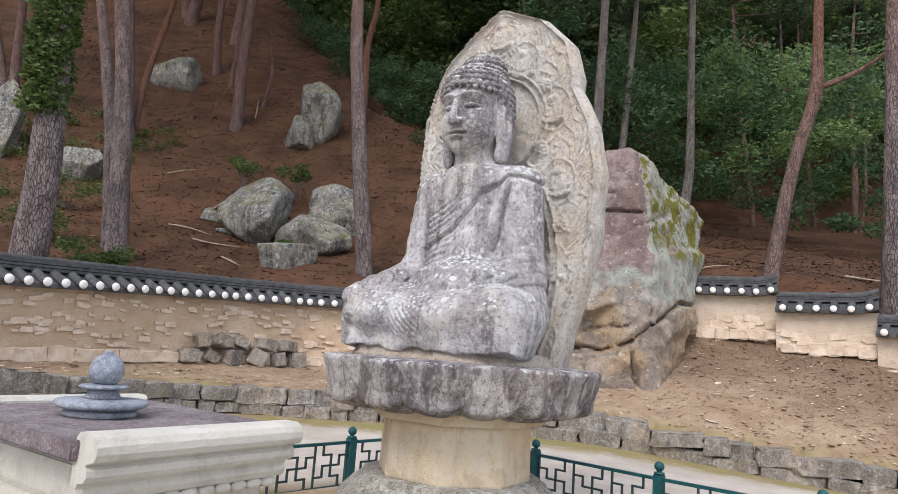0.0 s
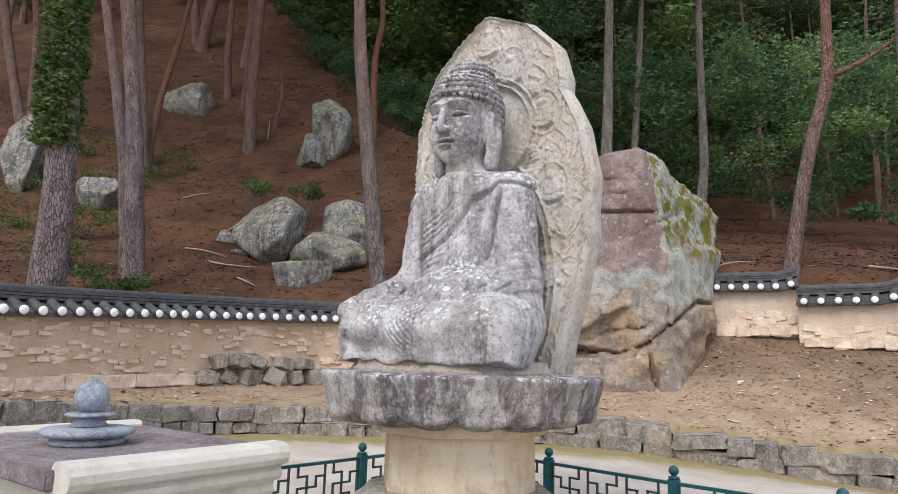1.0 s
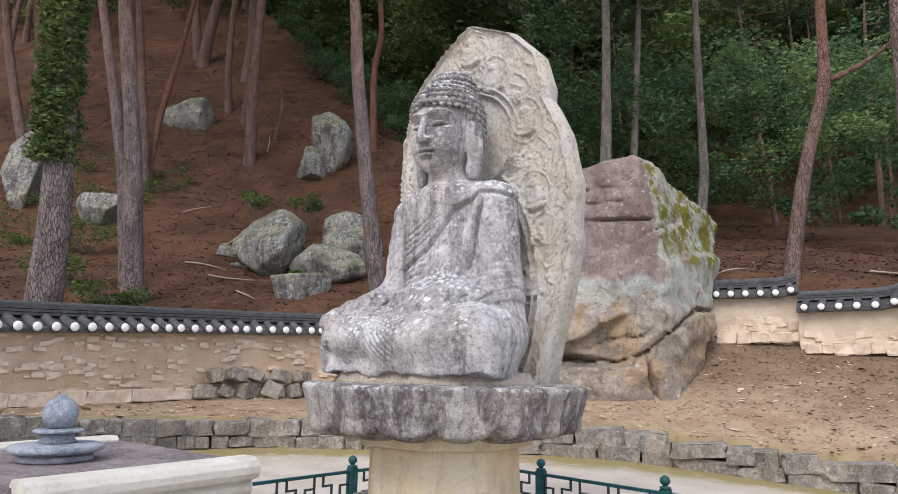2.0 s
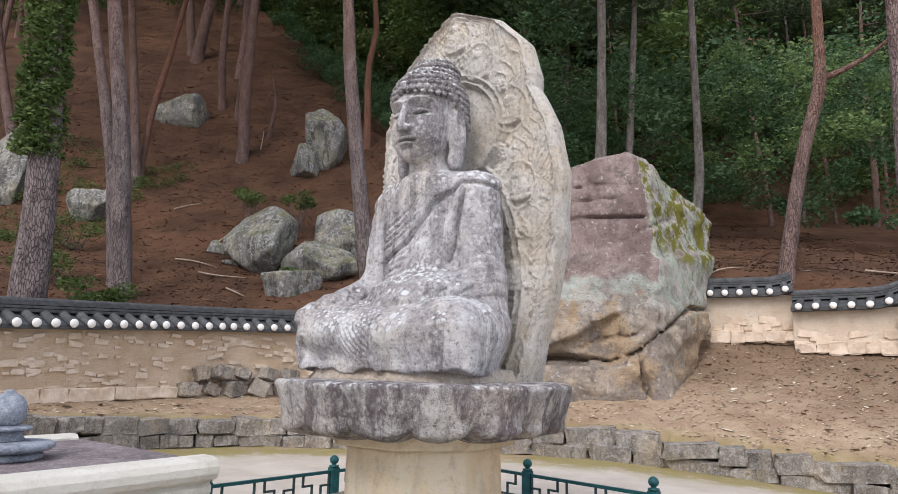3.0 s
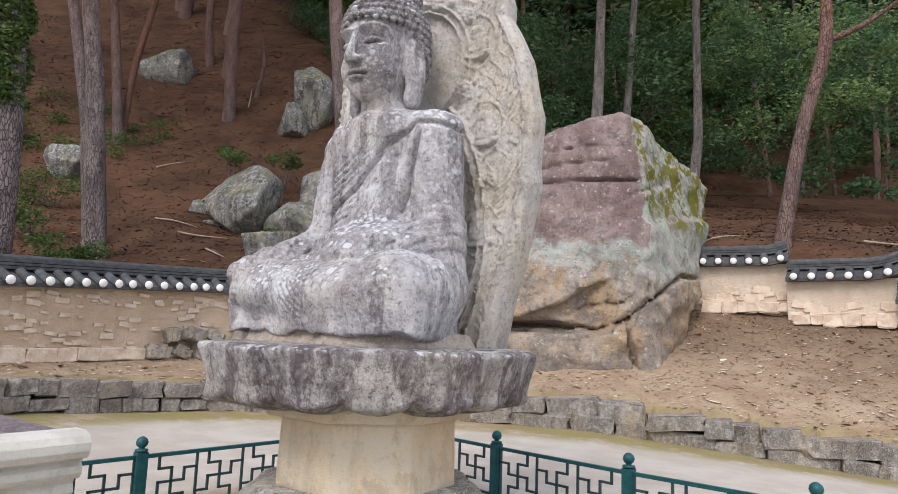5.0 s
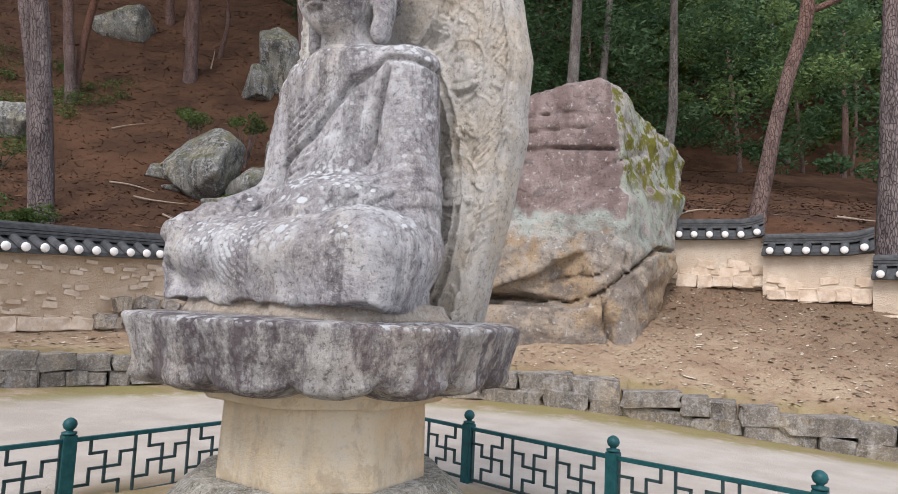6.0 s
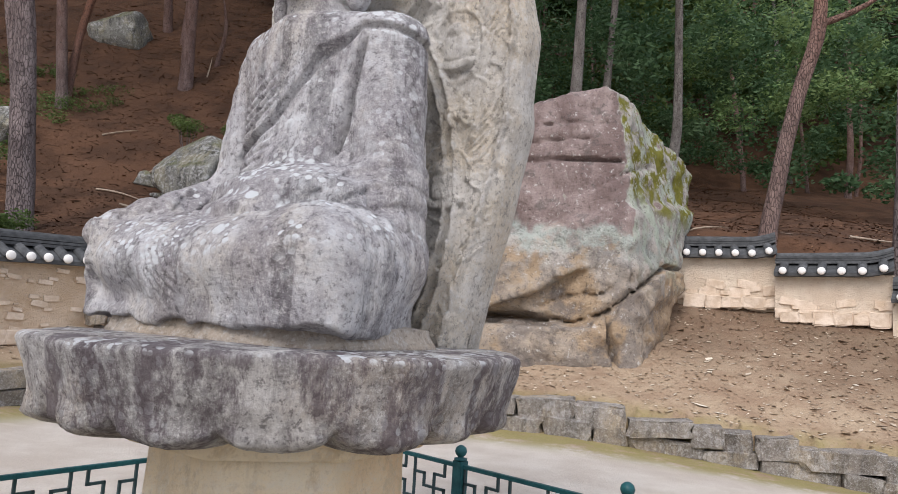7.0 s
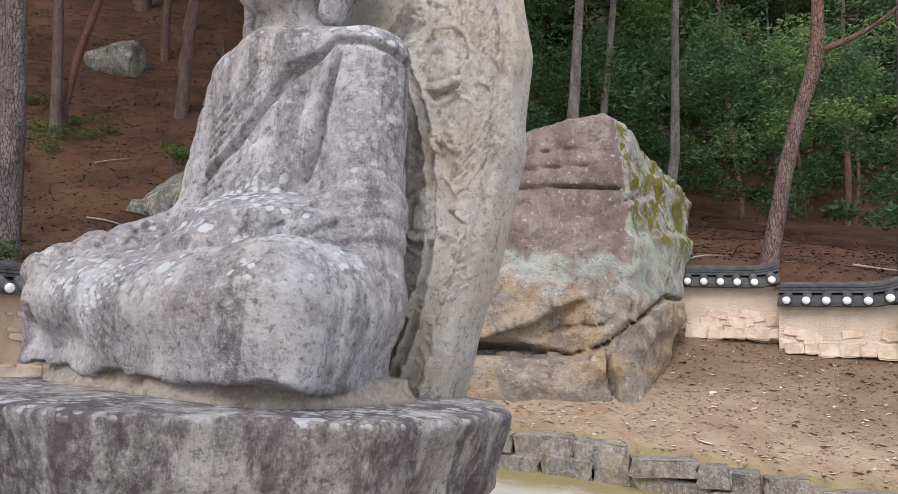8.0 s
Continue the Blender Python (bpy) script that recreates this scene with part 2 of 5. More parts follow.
HILLROCK = granite("hill_rock", (0.13, 0.13, 0.118), (0.25, 0.25, 0.215), (0.025, 0.025, 0.022), 0.35, 0.8, (0.24, 0.22, 0.15), sc=0.35, speck=0.4)


def moss_on(mat, amount=0.8):
    n = Nodes("", 0.9, mat)
    old = n.b.inputs["Base Color"].links[0].from_socket
    k = n.mul(n.ramp(n.axis(2, True), 0.35, 0.75), n.ramp(n.noise(1.7, 5, 0.7), 0.45, 0.58))
    c = n.mix(n.mul(k, amount), old, n.mix(n.noise(30, 3), (0.05, 0.06, 0.012), (0.16, 0.16, 0.03)))
    n.link(c, n.b.inputs["Base Color"])
    return mat


moss_on(HILLROCK, 0.6)


def boulder_material():
    n = Nodes("boulder_rock")
    z = n.axis(2)
    nx = n.axis(0, True)
    c = n.mix(n.ramp(n.noise(1.4, 7, 0.7), 0.38, 0.62), (0.25, 0.235, 0.22), (0.46, 0.43, 0.39))
    edge = n.mul(z, n.mul(n.noise(1.1, 5), 1.3), "ADD")
    face = n.mul(n.ramp(edge, 3.75, 3.95), n.ramp(nx, 0.42, 0.28))
    plum = n.mix(n.ramp(n.noise(2.5, 6, 0.65, n.scaled(1, 1, 0.35)), 0.4, 0.62), (0.18, 0.125, 0.117), (0.31, 0.24, 0.225))
    c = n.mix(n.mul(face, 0.92), c, plum)
    low = n.mul(n.ramp(n.noise(0.9, 6, 0.65), 0.47, 0.57), n.ramp(edge, 4.1, 3.4))
    c = n.mix(n.mul(low, 0.8), c, n.mix(n.noise(6, 5), (0.26, 0.17, 0.095), (0.50, 0.36, 0.215)))
    c = n.mix(n.mul(n.ramp(edge, 3.5, 2.9), 0.55), c, n.mix(n.ramp(n.noise(1.8, 6, 0.7), 0.4, 0.6), (0.14, 0.095, 0.065), (0.44, 0.33, 0.22)))
    band = n.mul(n.ramp(edge, 3.3, 3.6), n.ramp(edge, 4.05, 3.8))
    c = n.mix(n.mul(band, n.ramp(n.noise(4, 6, 0.7), 0.42, 0.58, 0.0, 0.8)), c, (0.40, 0.45, 0.41))
    green = n.mul(n.ramp(n.noise(2.4, 6, 0.7), 0.46, 0.56), n.ramp(z, 2.0, 3.3))
    c = n.mix(n.mul(green, n.ramp(nx, 0.2, 0.5, 0.0, 0.75)), c, (0.40, 0.46, 0.37))
    c = n.mix(n.mul(n.ramp(n.noise(3.4, 9, 0.75), 0.53, 0.64), 0.6), c, (0.10, 0.09, 0.085))
    c = n.mix(n.mul(n.ramp(n.noise(16, 7, 0.8), 0.53, 0.64), 0.6), c, (0.06, 0.055, 0.05))
    c = n.mix(n.mul(n.ramp(n.noise(9, 8, 0.78), 0.575, 0.64), 0.6), c, (0.68, 0.67, 0.64))
    moss = n.mul(n.ramp(nx, 0.34, 0.52), n.ramp(n.mul(z, n.mul(n.noise(0.9, 4), 2.2), "ADD"), 4.6, 5.3))
    moss = n.mul(moss, n.ramp(n.noise(2.3, 8, 0.75), 0.47, 0.53))
    c = n.mix(moss, c, n.mix(n.noise(18, 5, 0.7), (0.055, 0.06, 0.008), (0.27, 0.25, 0.04)))
    h = n.mul(n.mul(n.noise(3.5, 10, 0.7), 1.3), n.mul(n.noise(30, 5, 0.7), 0.25), "ADD")
    return n.done(c, h, 1.0, 0.085)


BOULDER = boulder_material()


def ground_material():
    n = Nodes("ground_earth", 1.0)
    sand = n.mix(n.ramp(n.noise(1.2, 6), 0.35, 0.65), (0.52, 0.46, 0.40), (0.62, 0.57, 0.51))
    sand = n.mix(n.mul(n.ramp(n.noise(60, 4, 0.8), 0.5, 0.75), 0.5), sand, (0.33, 0.28, 0.23))
    slope = n.mix(n.ramp(n.noise(1.5, 6, 0.7), 0.35, 0.65), (0.33, 0.23, 0.155), (0.45, 0.345, 0.24))
    slope = n.mix(n.mul(n.ramp(n.noise(45, 5, 0.8), 0.5, 0.7), 0.7), slope, (0.15, 0.10, 0.06))
    slope = n.mix(n.mul(n.ramp(n.noise(38, 4, 0.8), 0.62, 0.7), 0.6), slope, (0.60, 0.53, 0.42))
    needle = n.mix(n.ramp(n.noise(0.8, 6, 0.7), 0.35, 0.65), (0.066, 0.034, 0.020), (0.125, 0.064, 0.037))
    needle = n.mix(n.mul(n.ramp(n.noise(30, 5, 0.8, n.scaled(1, 1, 1)), 0.5, 0.7), 0.7), needle, (0.05, 0.028, 0.016))
    needle = n.mix(n.mul(n.ramp(n.noise(25, 4, 0.8), 0.66, 0.74), 0.6), needle, (0.36, 0.24, 0.14))
    c = n.mix(n.attr("slope"), sand, slope)
    moss = n.mul(n.attr("moss"), n.ramp(n.noise(2.2, 6, 0.7), 0.36, 0.54))
    c = n.mix(n.mul(moss, 0.85), c, n.mix(n.noise(30, 4), (0.20, 0.18, 0.055), (0.38, 0.33, 0.14)))
    c = n.mix(n.attr("needle"), c, needle)
    h = n.mul(n.noise(18, 8, 0.75), n.mul(n.noise(90, 3), 0.4), "ADD")
    return n.done(c, h, 0.9, 0.03)


GROUND = ground_material()


def earth_plaster(name, c0, c1):
    n = Nodes(name, 0.95)
    c = n.mix(n.ramp(n.noise(2.2, 6, 0.65), 0.35, 0.65), c0, c1)
    c = n.mix(n.mul(n.ramp(n.noise(9, 6, 0.7, n.scaled(1, 1, 2.2)), 0.52, 0.7), 0.5), c, (0.62, 0.50, 0.40))
    c = n.mix(n.mul(n.ramp(n.noise(12, 6, 0.7, n.scaled(1, 1, 2)), 0.56, 0.7), 0.4), c, (0.33, 0.23, 0.15))
    return n.done(c, n.mul(n.noise(16, 8, 0.7, n.scaled(1, 1, 1.8)), n.noise(70, 3), "ADD"), 0.9, 0.03)


EARTH = earth_plaster("earth_wall", (0.60, 0.45, 0.31), (0.70, 0.56, 0.42))
PLASTER = earth_plaster("buff_plaster", (0.68, 0.56, 0.44), (0.76, 0.66, 0.54))


def plain(name, c0, c1, scale=12, rough=0.7, metal=0.0, bump=0.4, dist=0.004, local=False, jitter=0.0):
    n = Nodes(name, rough)
    if local:
        n.local()
    n.b.inputs["Metallic"].default_value = metal
    c = n.mix(n.ramp(n.noise(scale, 6, 0.7), 0.35, 0.65), c0, c1)
    if jitter:
        c = n.mix(n.mul(n.random(), jitter), c, tuple(v * 0.55 for v in c0))
    return n.done(c, n.noise(scale * 4, 4), bump, dist)


TILE = plain("fired_tile", (0.055, 0.058, 0.062), (0.11, 0.115, 0.12), 9, 0.75, jitter=0.4)
LIME = plain("lime_plaster", (0.74, 0.73, 0.71), (0.82, 0.81, 0.79), 20, 0.9)
PAINT = plain("green_paint", (0.010, 0.065, 0.075), (0.018, 0.10, 0.11), 14, 0.42, bump=0.15)
FRAME = plain("grey_frame", (0.16, 0.15, 0.14), (0.22, 0.21, 0.20), 14, 0.5, 0.3)
GLASS = plain("dark_glass", (0.012, 0.012, 0.013), (0.02, 0.02, 0.022), 5, 0.08, bump=0.0)
PAINTDARK = plain("dark_green_paint", (0.025, 0.05, 0.055), (0.04, 0.072, 0.078), 14, 0.5, bump=0.15)
PALEROCK = plain("pale_rock", (0.56, 0.44, 0.33), (0.74, 0.63, 0.52), 5, 0.95, bump=0.7, dist=0.02, jitter=0.15)


def bark_material(name, c0, c1, red):
    n = Nodes(name, 0.95)
    plates = n.voronoi(15, "DISTANCE_TO_EDGE", n.scaled(1.5, 1.5, 0.45))
    c = n.mix(n.ramp(n.noise(6, 6, 0.7, n.scaled(1, 1, 0.3)), 0.35, 0.65), c0, c1)
    c = n.mix(n.mul(n.ramp(n.axis(2), 6.0, 13.0), red), c, (0.27, 0.115, 0.065))
    c = n.mix(n.mul(n.ramp(plates, 0.07, 0.0), 0.75), c, (0.035, 0.028, 0.026))
    return n.done(c, n.mul(n.ramp(plates, 0.0, 0.12), n.mul(n.noise(30, 5), 0.3), "ADD"), 1.0, 0.03)


BARK = bark_material("pine_bark", (0.13, 0.105, 0.105), (0.26, 0.215, 0.21), 0.4)
BARKRED = bark_material("red_pine_bark", (0.14, 0.095, 0.085), (0.25, 0.175, 0.155), 0.7)
BARKPALE = bark_material("pale_bark", (0.16, 0.15, 0.14), (0.30, 0.29, 0.27), 0.1)


def leaf_material(name, c0, c1, c2):
    n = Nodes(name, 0.6)
    r = n.random(True)
    c = n.mix(r, c0, c1)
    c = n.mix(n.mul(n.ramp(n.noise(0.5, 3), 0.5, 0.65), 0.7), c, c2)
    m = n.done(c)
    tr = n.t.nodes.new("ShaderNodeBsdfTranslucent")
    n.link(c, tr.inputs[0])
    mx = n.t.nodes.new("ShaderNodeMixShader")
    mx.inputs[0].default_value = 0.35
    n.link(n.b.outputs[0], mx.inputs[1])
    n.link(tr.outputs[0], mx.inputs[2])
    n.link(mx.outputs[0], n.t.nodes["Material Output"].inputs[0])
    return m


LEAF = leaf_material("broad_leaf", (0.045, 0.085, 0.022), (0.11, 0.17, 0.05), (0.17, 0.22, 0.06))
NEEDLE = leaf_material("pine_needle", (0.025, 0.045, 0.02), (0.055, 0.085, 0.035), (0.07, 0.085, 0.03))
IVY = leaf_material("ivy_leaf", (0.05, 0.09, 0.025), (0.13, 0.19, 0.06), (0.16, 0.22, 0.07))
LIGHTLEAF = leaf_material("light_leaf", (0.07, 0.14, 0.045), (0.20, 0.30, 0.11), (0.26, 0.36, 0.14))
SHRUB = leaf_material("evergreen_leaf", (0.035, 0.085, 0.035), (0.10, 0.18, 0.08), (0.15, 0.24, 0.12))

# ---- ground ----
LOW = np.array([(-6.6, 5.0), (-5.6, 7.4), (-5.0, 9.3), (-4.3, 10.8), (-3.2, 11.5), (0, 11.8), (2.5, 11.2), (4.5, 10.7), (6.2, 10.1), (8.5, 9.0), (13, 6.5), (18, 2)])
LOWZ = np.array([0.5, 0.42, 0.3, 0.17, 0.15, 0.15, 0.13, -0.05, -0.2, -0.32, -0.4, -0.4])
WALL = np.array([(-8.4, 4.5), (-7.2, 7.2), (-6.28, 9.3), (-5.23, 11.5), (-4.4, 12.7), (-3.14, 13.8), (-1, 14.6), (2, 15.2), (5.35, 15.2), (6.95, 14.6), (8.35, 13.4), (9.8, 12.0), (13.5, 9), (20, 3)])
WALLZ = np.array([0.9, 0.88, 0.87, 0.9, 0.91, 0.9, 1.1, 1.7, 2.2, 2.1, 1.88, 1.55, 1.3, 1.2])


def along(poly, vals, x, y):
    """Signed distance to a line (behind it: above 0) and the value along it at the nearest place."""
    best = np.full(np.shape(x), 1e9)
    sign, val = np.ones(np.shape(x)), np.zeros(np.shape(x))
    for i in range(len(poly) - 1):
        a, b = poly[i], poly[i + 1]
        d = b - a
        h = np.clip(((x - a[0]) * d[0] + (y - a[1]) * d[1]) / d.dot(d), 0, 1)
        dx, dy = x - a[0] - h * d[0], y - a[1] - h * d[1]
        r = np.hypot(dx, dy)
        m = r < best
        best = np.where(m, r, best)
        sign = np.where(m, np.sign(d[0] * dy - d[1] * dx + 1e-12), sign)
        val = np.where(m, vals[i] + h * (vals[i + 1] - vals[i]), val)
    return best * sign, val


def step01(a, lo, hi):
    t = np.clip((a - lo) / (hi - lo), 0, 1)
    return t * t * (3 - 2 * t)


def height(x, y):
    x, y = np.asarray(x, float), np.asarray(y, float)
    d1, z1 = along(LOW, LOWZ, x, y)
    d2, z2 = along(WALL, WALLZ, x, y)
    flat = z1 * np.exp(np.minimum(d1, 0) / 2.2)
    t = np.clip(d1 / np.maximum(d1 - d2, 1e-6), 0, 1)
    terrace = z1 + 0.40 + (z2 - z1 - 0.40) * t
    left = np.interp(y, [4, 8, 12, 14, 16.5, 20, 24, 27.4, 36, 50, 90], [1.2, 1.4, 1.7, 2.1, 2.96, 4.3, 7.2, 10.2, 18.0, 34, 75]) + 0.13 * np.maximum(0, -6 - x)
    right = np.interp(y, [4, 10, 14, 16.5, 20, 25, 40, 60, 90], [1.6, 1.8, 2.6, 3.9, 4.8, 6.0, 10.5, 24, 60])
    s = (x + 1.7) * 0.694 + (y - 28) * 0.72 + 4.0 * fbm(x * 0.22, y * 0.22, 0 * x + 5, 3)
    crest = np.maximum(left - 1.1 * np.maximum(0, s), np.minimum(left, right))
    k = step01(x, -1.0, 3.5)
    hill = crest * (1 - k) + right * k
    hill = z2 + 0.05 + (np.maximum(hill, z2 + 0.05) - z2 - 0.05) * step01(d2, 0.2, 2.6)
    z = np.where(d1 < 0.12, flat, np.where(d2 < 0, terrace, hill))
    rough = 0.7 * fbm(x * 0.35, y * 0.35, 0.0 * x, 4) * step01(d2, 0.5, 5) + 0.12 * fbm(x * 1.3, y * 1.3, 0 * x + 3, 3) * step01(d1, 0.1, 1)
    return z + rough + 0.02 * fbm(x * 0.9, y * 0.9, 0 * x + 7, 3)


def spread(lo, hi, a, b, fine, coarse):
    return np.unique(np.concatenate([np.arange(lo, a, coarse), np.arange(a, b, fine), np.arange(b, hi + coarse, coarse)]).round(4))


gx, gy = spread(-220, 220, -22, 24, 0.16, 6), spread(-160, 260, 2, 42, 0.16, 6)
GX, GY = np.meshgrid(gx, gy, indexing="ij")
GZ = height(GX, GY)
vi = np.arange(GX.size).reshape(GX.shape)
quads = np.stack([vi[:-1, :-1], vi[1:, :-1], vi[1:, 1:], vi[:-1, 1:]], -1).reshape(-1, 4)
ground_mesh = mesh_of("ground", np.stack([GX, GY, GZ], -1).reshape(-1, 3), quads)
gd1, _ = along(LOW, LOWZ, GX, GY)
gd2, _ = along(WALL, WALLZ, GX, GY)
wob = 0.9 * fbm(GX * 0.6, GY * 0.6, 0 * GX + 2, 4)
sandy = step01(gd1 + wob * 0.6, -1.0, -0.5)
fc = np.hypot(GX - 0.1, GY - 4.9)
masks = {"slope": np.maximum(sandy, step01(-fc + wob, -2.6, -2.0)), "needle": np.maximum(step01(gd2, 0.0, 0.6), 0.55 * step01(gd2 + wob * 2, -3.4, -1.0) * step01(GX, 3, 5)),
         "moss": np.maximum(step01(gd1 + wob * 0.5, -1.3, -0.6) * step01(-gd1, -0.5, 0.05), 0.7 * step01(-fc + wob, -2.6, -1.8))}
for key, value in masks.items():
    at = ground_mesh.attributes.new(key, "FLOAT", "POINT")
    at.data.foreach_set("value", np.clip(value, 0, 1).ravel().astype(np.float32))
ground = part("ground", ground_mesh, GROUND)
tagged(ground, "sandy court, dry earth slope and needle-strewn hillside", "ground", kind="structure")


def on_ground(x, y):
    return float(height(np.array([x]), np.array([y]))[0])


# ---- the statue on its pedestal ----
AT = (0.12, 5.02)
TURNED = 147.0  # degrees about the upright axis, from facing +y
SITE = pose(AT[0], AT[1], 0, 0, 0, TURNED)


def slab_box(x, y, z, c, h, rad):
    qx, qy, qz = np.abs(x - c[0]) - h[0] + rad, np.abs(y - c[1]) - h[1] + rad, np.abs(z - c[2]) - h[2] + rad
    return np.sqrt(np.maximum(qx, 0) ** 2 + np.maximum(qy, 0) ** 2 + np.maximum(qz, 0) ** 2) + np.minimum(np.maximum(qx, np.maximum(qy, qz)), 0) - rad


def buddha(x, y, z):
    """Seated figure: x to its own right-hand side is minus, y ahead, z from its base."""
    lap = slab_box(x, y, z, (0, 0.11, 0.21), (0.73, 0.47, 0.255), 0.15)
    lap = smax(lap, 0.885 * np.abs(x) - 0.466 * y - 0.555, 0.10)
    for s in (-1, 1):
        lap = smin(lap, ellipsoid(x, y, z, (0.47 * s, 0.24, 0.29), (0.28, 0.34, 0.24)), 0.10)
    lap = smin(lap, cone(x, y, z, (0.40, 0.47, 0.24), (-0.30, 0.50, 0.30), 0.15, 0.13), 0.08)
    lap = smin(lap, ellipsoid(x, y, z, (0, 0.08, 0.36), (0.54, 0.38, 0.20)), 0.10)
    d = smin(lap, ellipsoid(x, y, z, (0, -0.10, 0.55), (0.42, 0.34, 0.50)), 0.12)
    d = smin(d, ellipsoid(x, y, z, (0, -0.14, 1.02), (0.40, 0.28, 0.52)), 0.10)
    d = smin(d, ellipsoid(x, y, z, (0, -0.12, 1.35), (0.48, 0.24, 0.180)), 0.10)
    for s in (-1, 1):
        d = smin(d, cone(x, y, z, (0.385 * s, -0.12, 1.31), (0.45 * s, -0.08, 0.72), 0.165, 0.155), 0.06)
        d = smin(d, cone(x, y, z, (0.45 * s, -0.08, 0.66), (0.49 * s, -0.04, 0.35), 0.15, 0.19), 0.10)
    # its right hand hangs over the knee, its left lies in the lap
    d = smin(d, cone(x, y, z, (-0.47, -0.06, 0.62), (-0.12, 0.30, 0.50), 0.155, 0.11), 0.06)
    d = smin(d, cone(x, y, z, (0.46, -0.06, 0.66), (0.53, 0.32, 0.53), 0.15, 0.095), 0.05)
    d = smin(d, cone(x, y, z, (0.53, 0.32, 0.53), (0.63, 0.53, 0.42), 0.08, 0.065), 0.03)
    for k in range(4):
        d = smin(d, cone(x, y, z, (0.575 + 0.035 * k, 0.56 - 0.02 * k, 0.41), (0.60 + 0.032 * k, 0.615 - 0.035 * k, 0.20 + 0.02 * k), 0.026, 0.020), 0.012)
    d = smin(d, ellipsoid(x, y, z, (-0.07, 0.34, 0.50), (0.18, 0.12, 0.06)), 0.03)
    d = smin(d, ellipsoid(x, y, z, (-0.10, 0.10, 0.60), (0.42, 0.26, 0.15)), 0.05)
    neck = cone(x, y, z, (0, -0.06, 1.40), (0, -0.05, 1.66), 0.185, 0.152)
    for ring in (1.50, 1.555, 1.61):
        neck = neck + 0.012 * np.exp(-((z - ring) / 0.010) ** 2)
    d = smin(d, neck, 0.04)
    # robe: a hem over the left shoulder, hanging folds, sleeve and lap pleats
    def groove(t, every, width):
        k = (t / every) % 1 - 0.5
        return np.exp(-(k * every / width) ** 2)
    wav = 0.02 * np.sin(6 * x + 3 * z) + 0.05 * fbm(x * 3, y * 3, z * 3, 2)
    below = 1 - step01(z, 1.43, 1.50)
    ahead = step01(y, -0.38, -0.28) * below
    # the robe's edge: over the left shoulder, then slanting across the chest
    rim = z - np.interp(x, [-0.62, -0.50, -0.36, -0.28, -0.18, 0.03, 0.21, 0.34], [1.33, 1.36, 1.385, 1.31, 1.265, 0.97, 0.885, 0.86]) + 0.05 * fbm(x * 7, y * 7, z * 7, 2)
    upper = step01(z, 0.78, 0.84)
    d = d - (0.030 - 0.014 * step01(-x, 0.2, 0.3)) * step01(rim, -0.004, 0.012) * ahead * upper * (1 - step01(x, 0.33, 0.38))
    d = d + 0.022 * np.exp(-((rim + 0.016) / 0.013) ** 2) * ahead * upper * (1 - step01(x, 0.33, 0.38))
    swag = step01(rim, 0.02, 0.035) * (1 - step01(rim, 0.20, 0.30)) * step01(x, -0.14, 0.02) * (1 - step01(x, 0.29, 0.33)) * step01(y, -0.1, 0.0)
    d = d + 0.024 * swag * groove(rim + 0.3 * wav, 0.050, 0.011)
    under = step01(-rim, 0.03, 0.05) * step01(z, 0.66, 0.70) * step01(x, -0.02, 0.06) * (1 - step01(x, 0.29, 0.33)) * step01(y, -0.1, 0.0)
    d = d + 0.020 * under * groove(z + 0.28 * x + 0.3 * wav, 0.052, 0.011)
    plait = step01(-rim, 0.03, 0.06) * step01(z, 0.70, 0.78) * step01(x, -0.30, -0.26) * (1 - step01(x, -0.06, 0.0)) * step01(y, -0.1, 0.0)
    d = d + 0.012 * plait * groove(x + 0.16 * z + 0.5 * wav, 0.085, 0.016)
    # the deep folds between arms and body
    crease = x - np.interp(z, [0.70, 0.85, 1.1, 1.36], [-0.24, -0.27, -0.31, -0.38]) + 0.4 * wav
    d = d + 0.060 * np.exp(-(crease / 0.017) ** 2) * step01(z, 0.74, 0.84) * (1 - step01(z, 1.24, 1.36)) * step01(y, -0.14, 0.0)
    d = d + 0.070 * np.exp(-((x - 0.325 + 0.3 * wav) / 0.020) ** 2) * step01(z, 0.66, 0.72) * (1 - step01(z, 1.10, 1.22)) * step01(y, -0.14, 0.0)
    arm = step01(np.abs(x), 0.34, 0.40)
    sleeve = arm * step01(z, 0.42, 0.50) * (1 - step01(z, 0.74, 0.86))
    d = d + 0.012 * sleeve * groove(z + 1.6 * (y + 0.06) ** 2 - 0.15 * y + wav, 0.085, 0.013)
    # lap: ragged upper hem, hollow shin, fan of pleats, soft upright folds
    ledge = z - (0.66 + 0.10 * fbm(x * 6, y * 6, 0 * z, 3) - 0.12 * np.maximum(x, 0))
    d = d - 0.016 * (1 - step01(ledge, -0.006, 0.012)) * step01(z, 0.42, 0.55) * step01(y, -0.02, 0.06)
    d = d + 0.060 * np.exp(-((x - 0.38) / 0.22) ** 4 - ((z - 0.17) / 0.085) ** 2) * step01(y, 0.30, 0.42)
    d = d + 0.040 * np.exp(-((x - 0.60) / 0.04) ** 2 - ((z - 0.20) / 0.06) ** 2) * step01(y, 0.30, 0.42)
    fan = 0.72 * x - 0.69 * z + 0.5 * (x + z - 0.35) ** 2 + 0.25 * wav
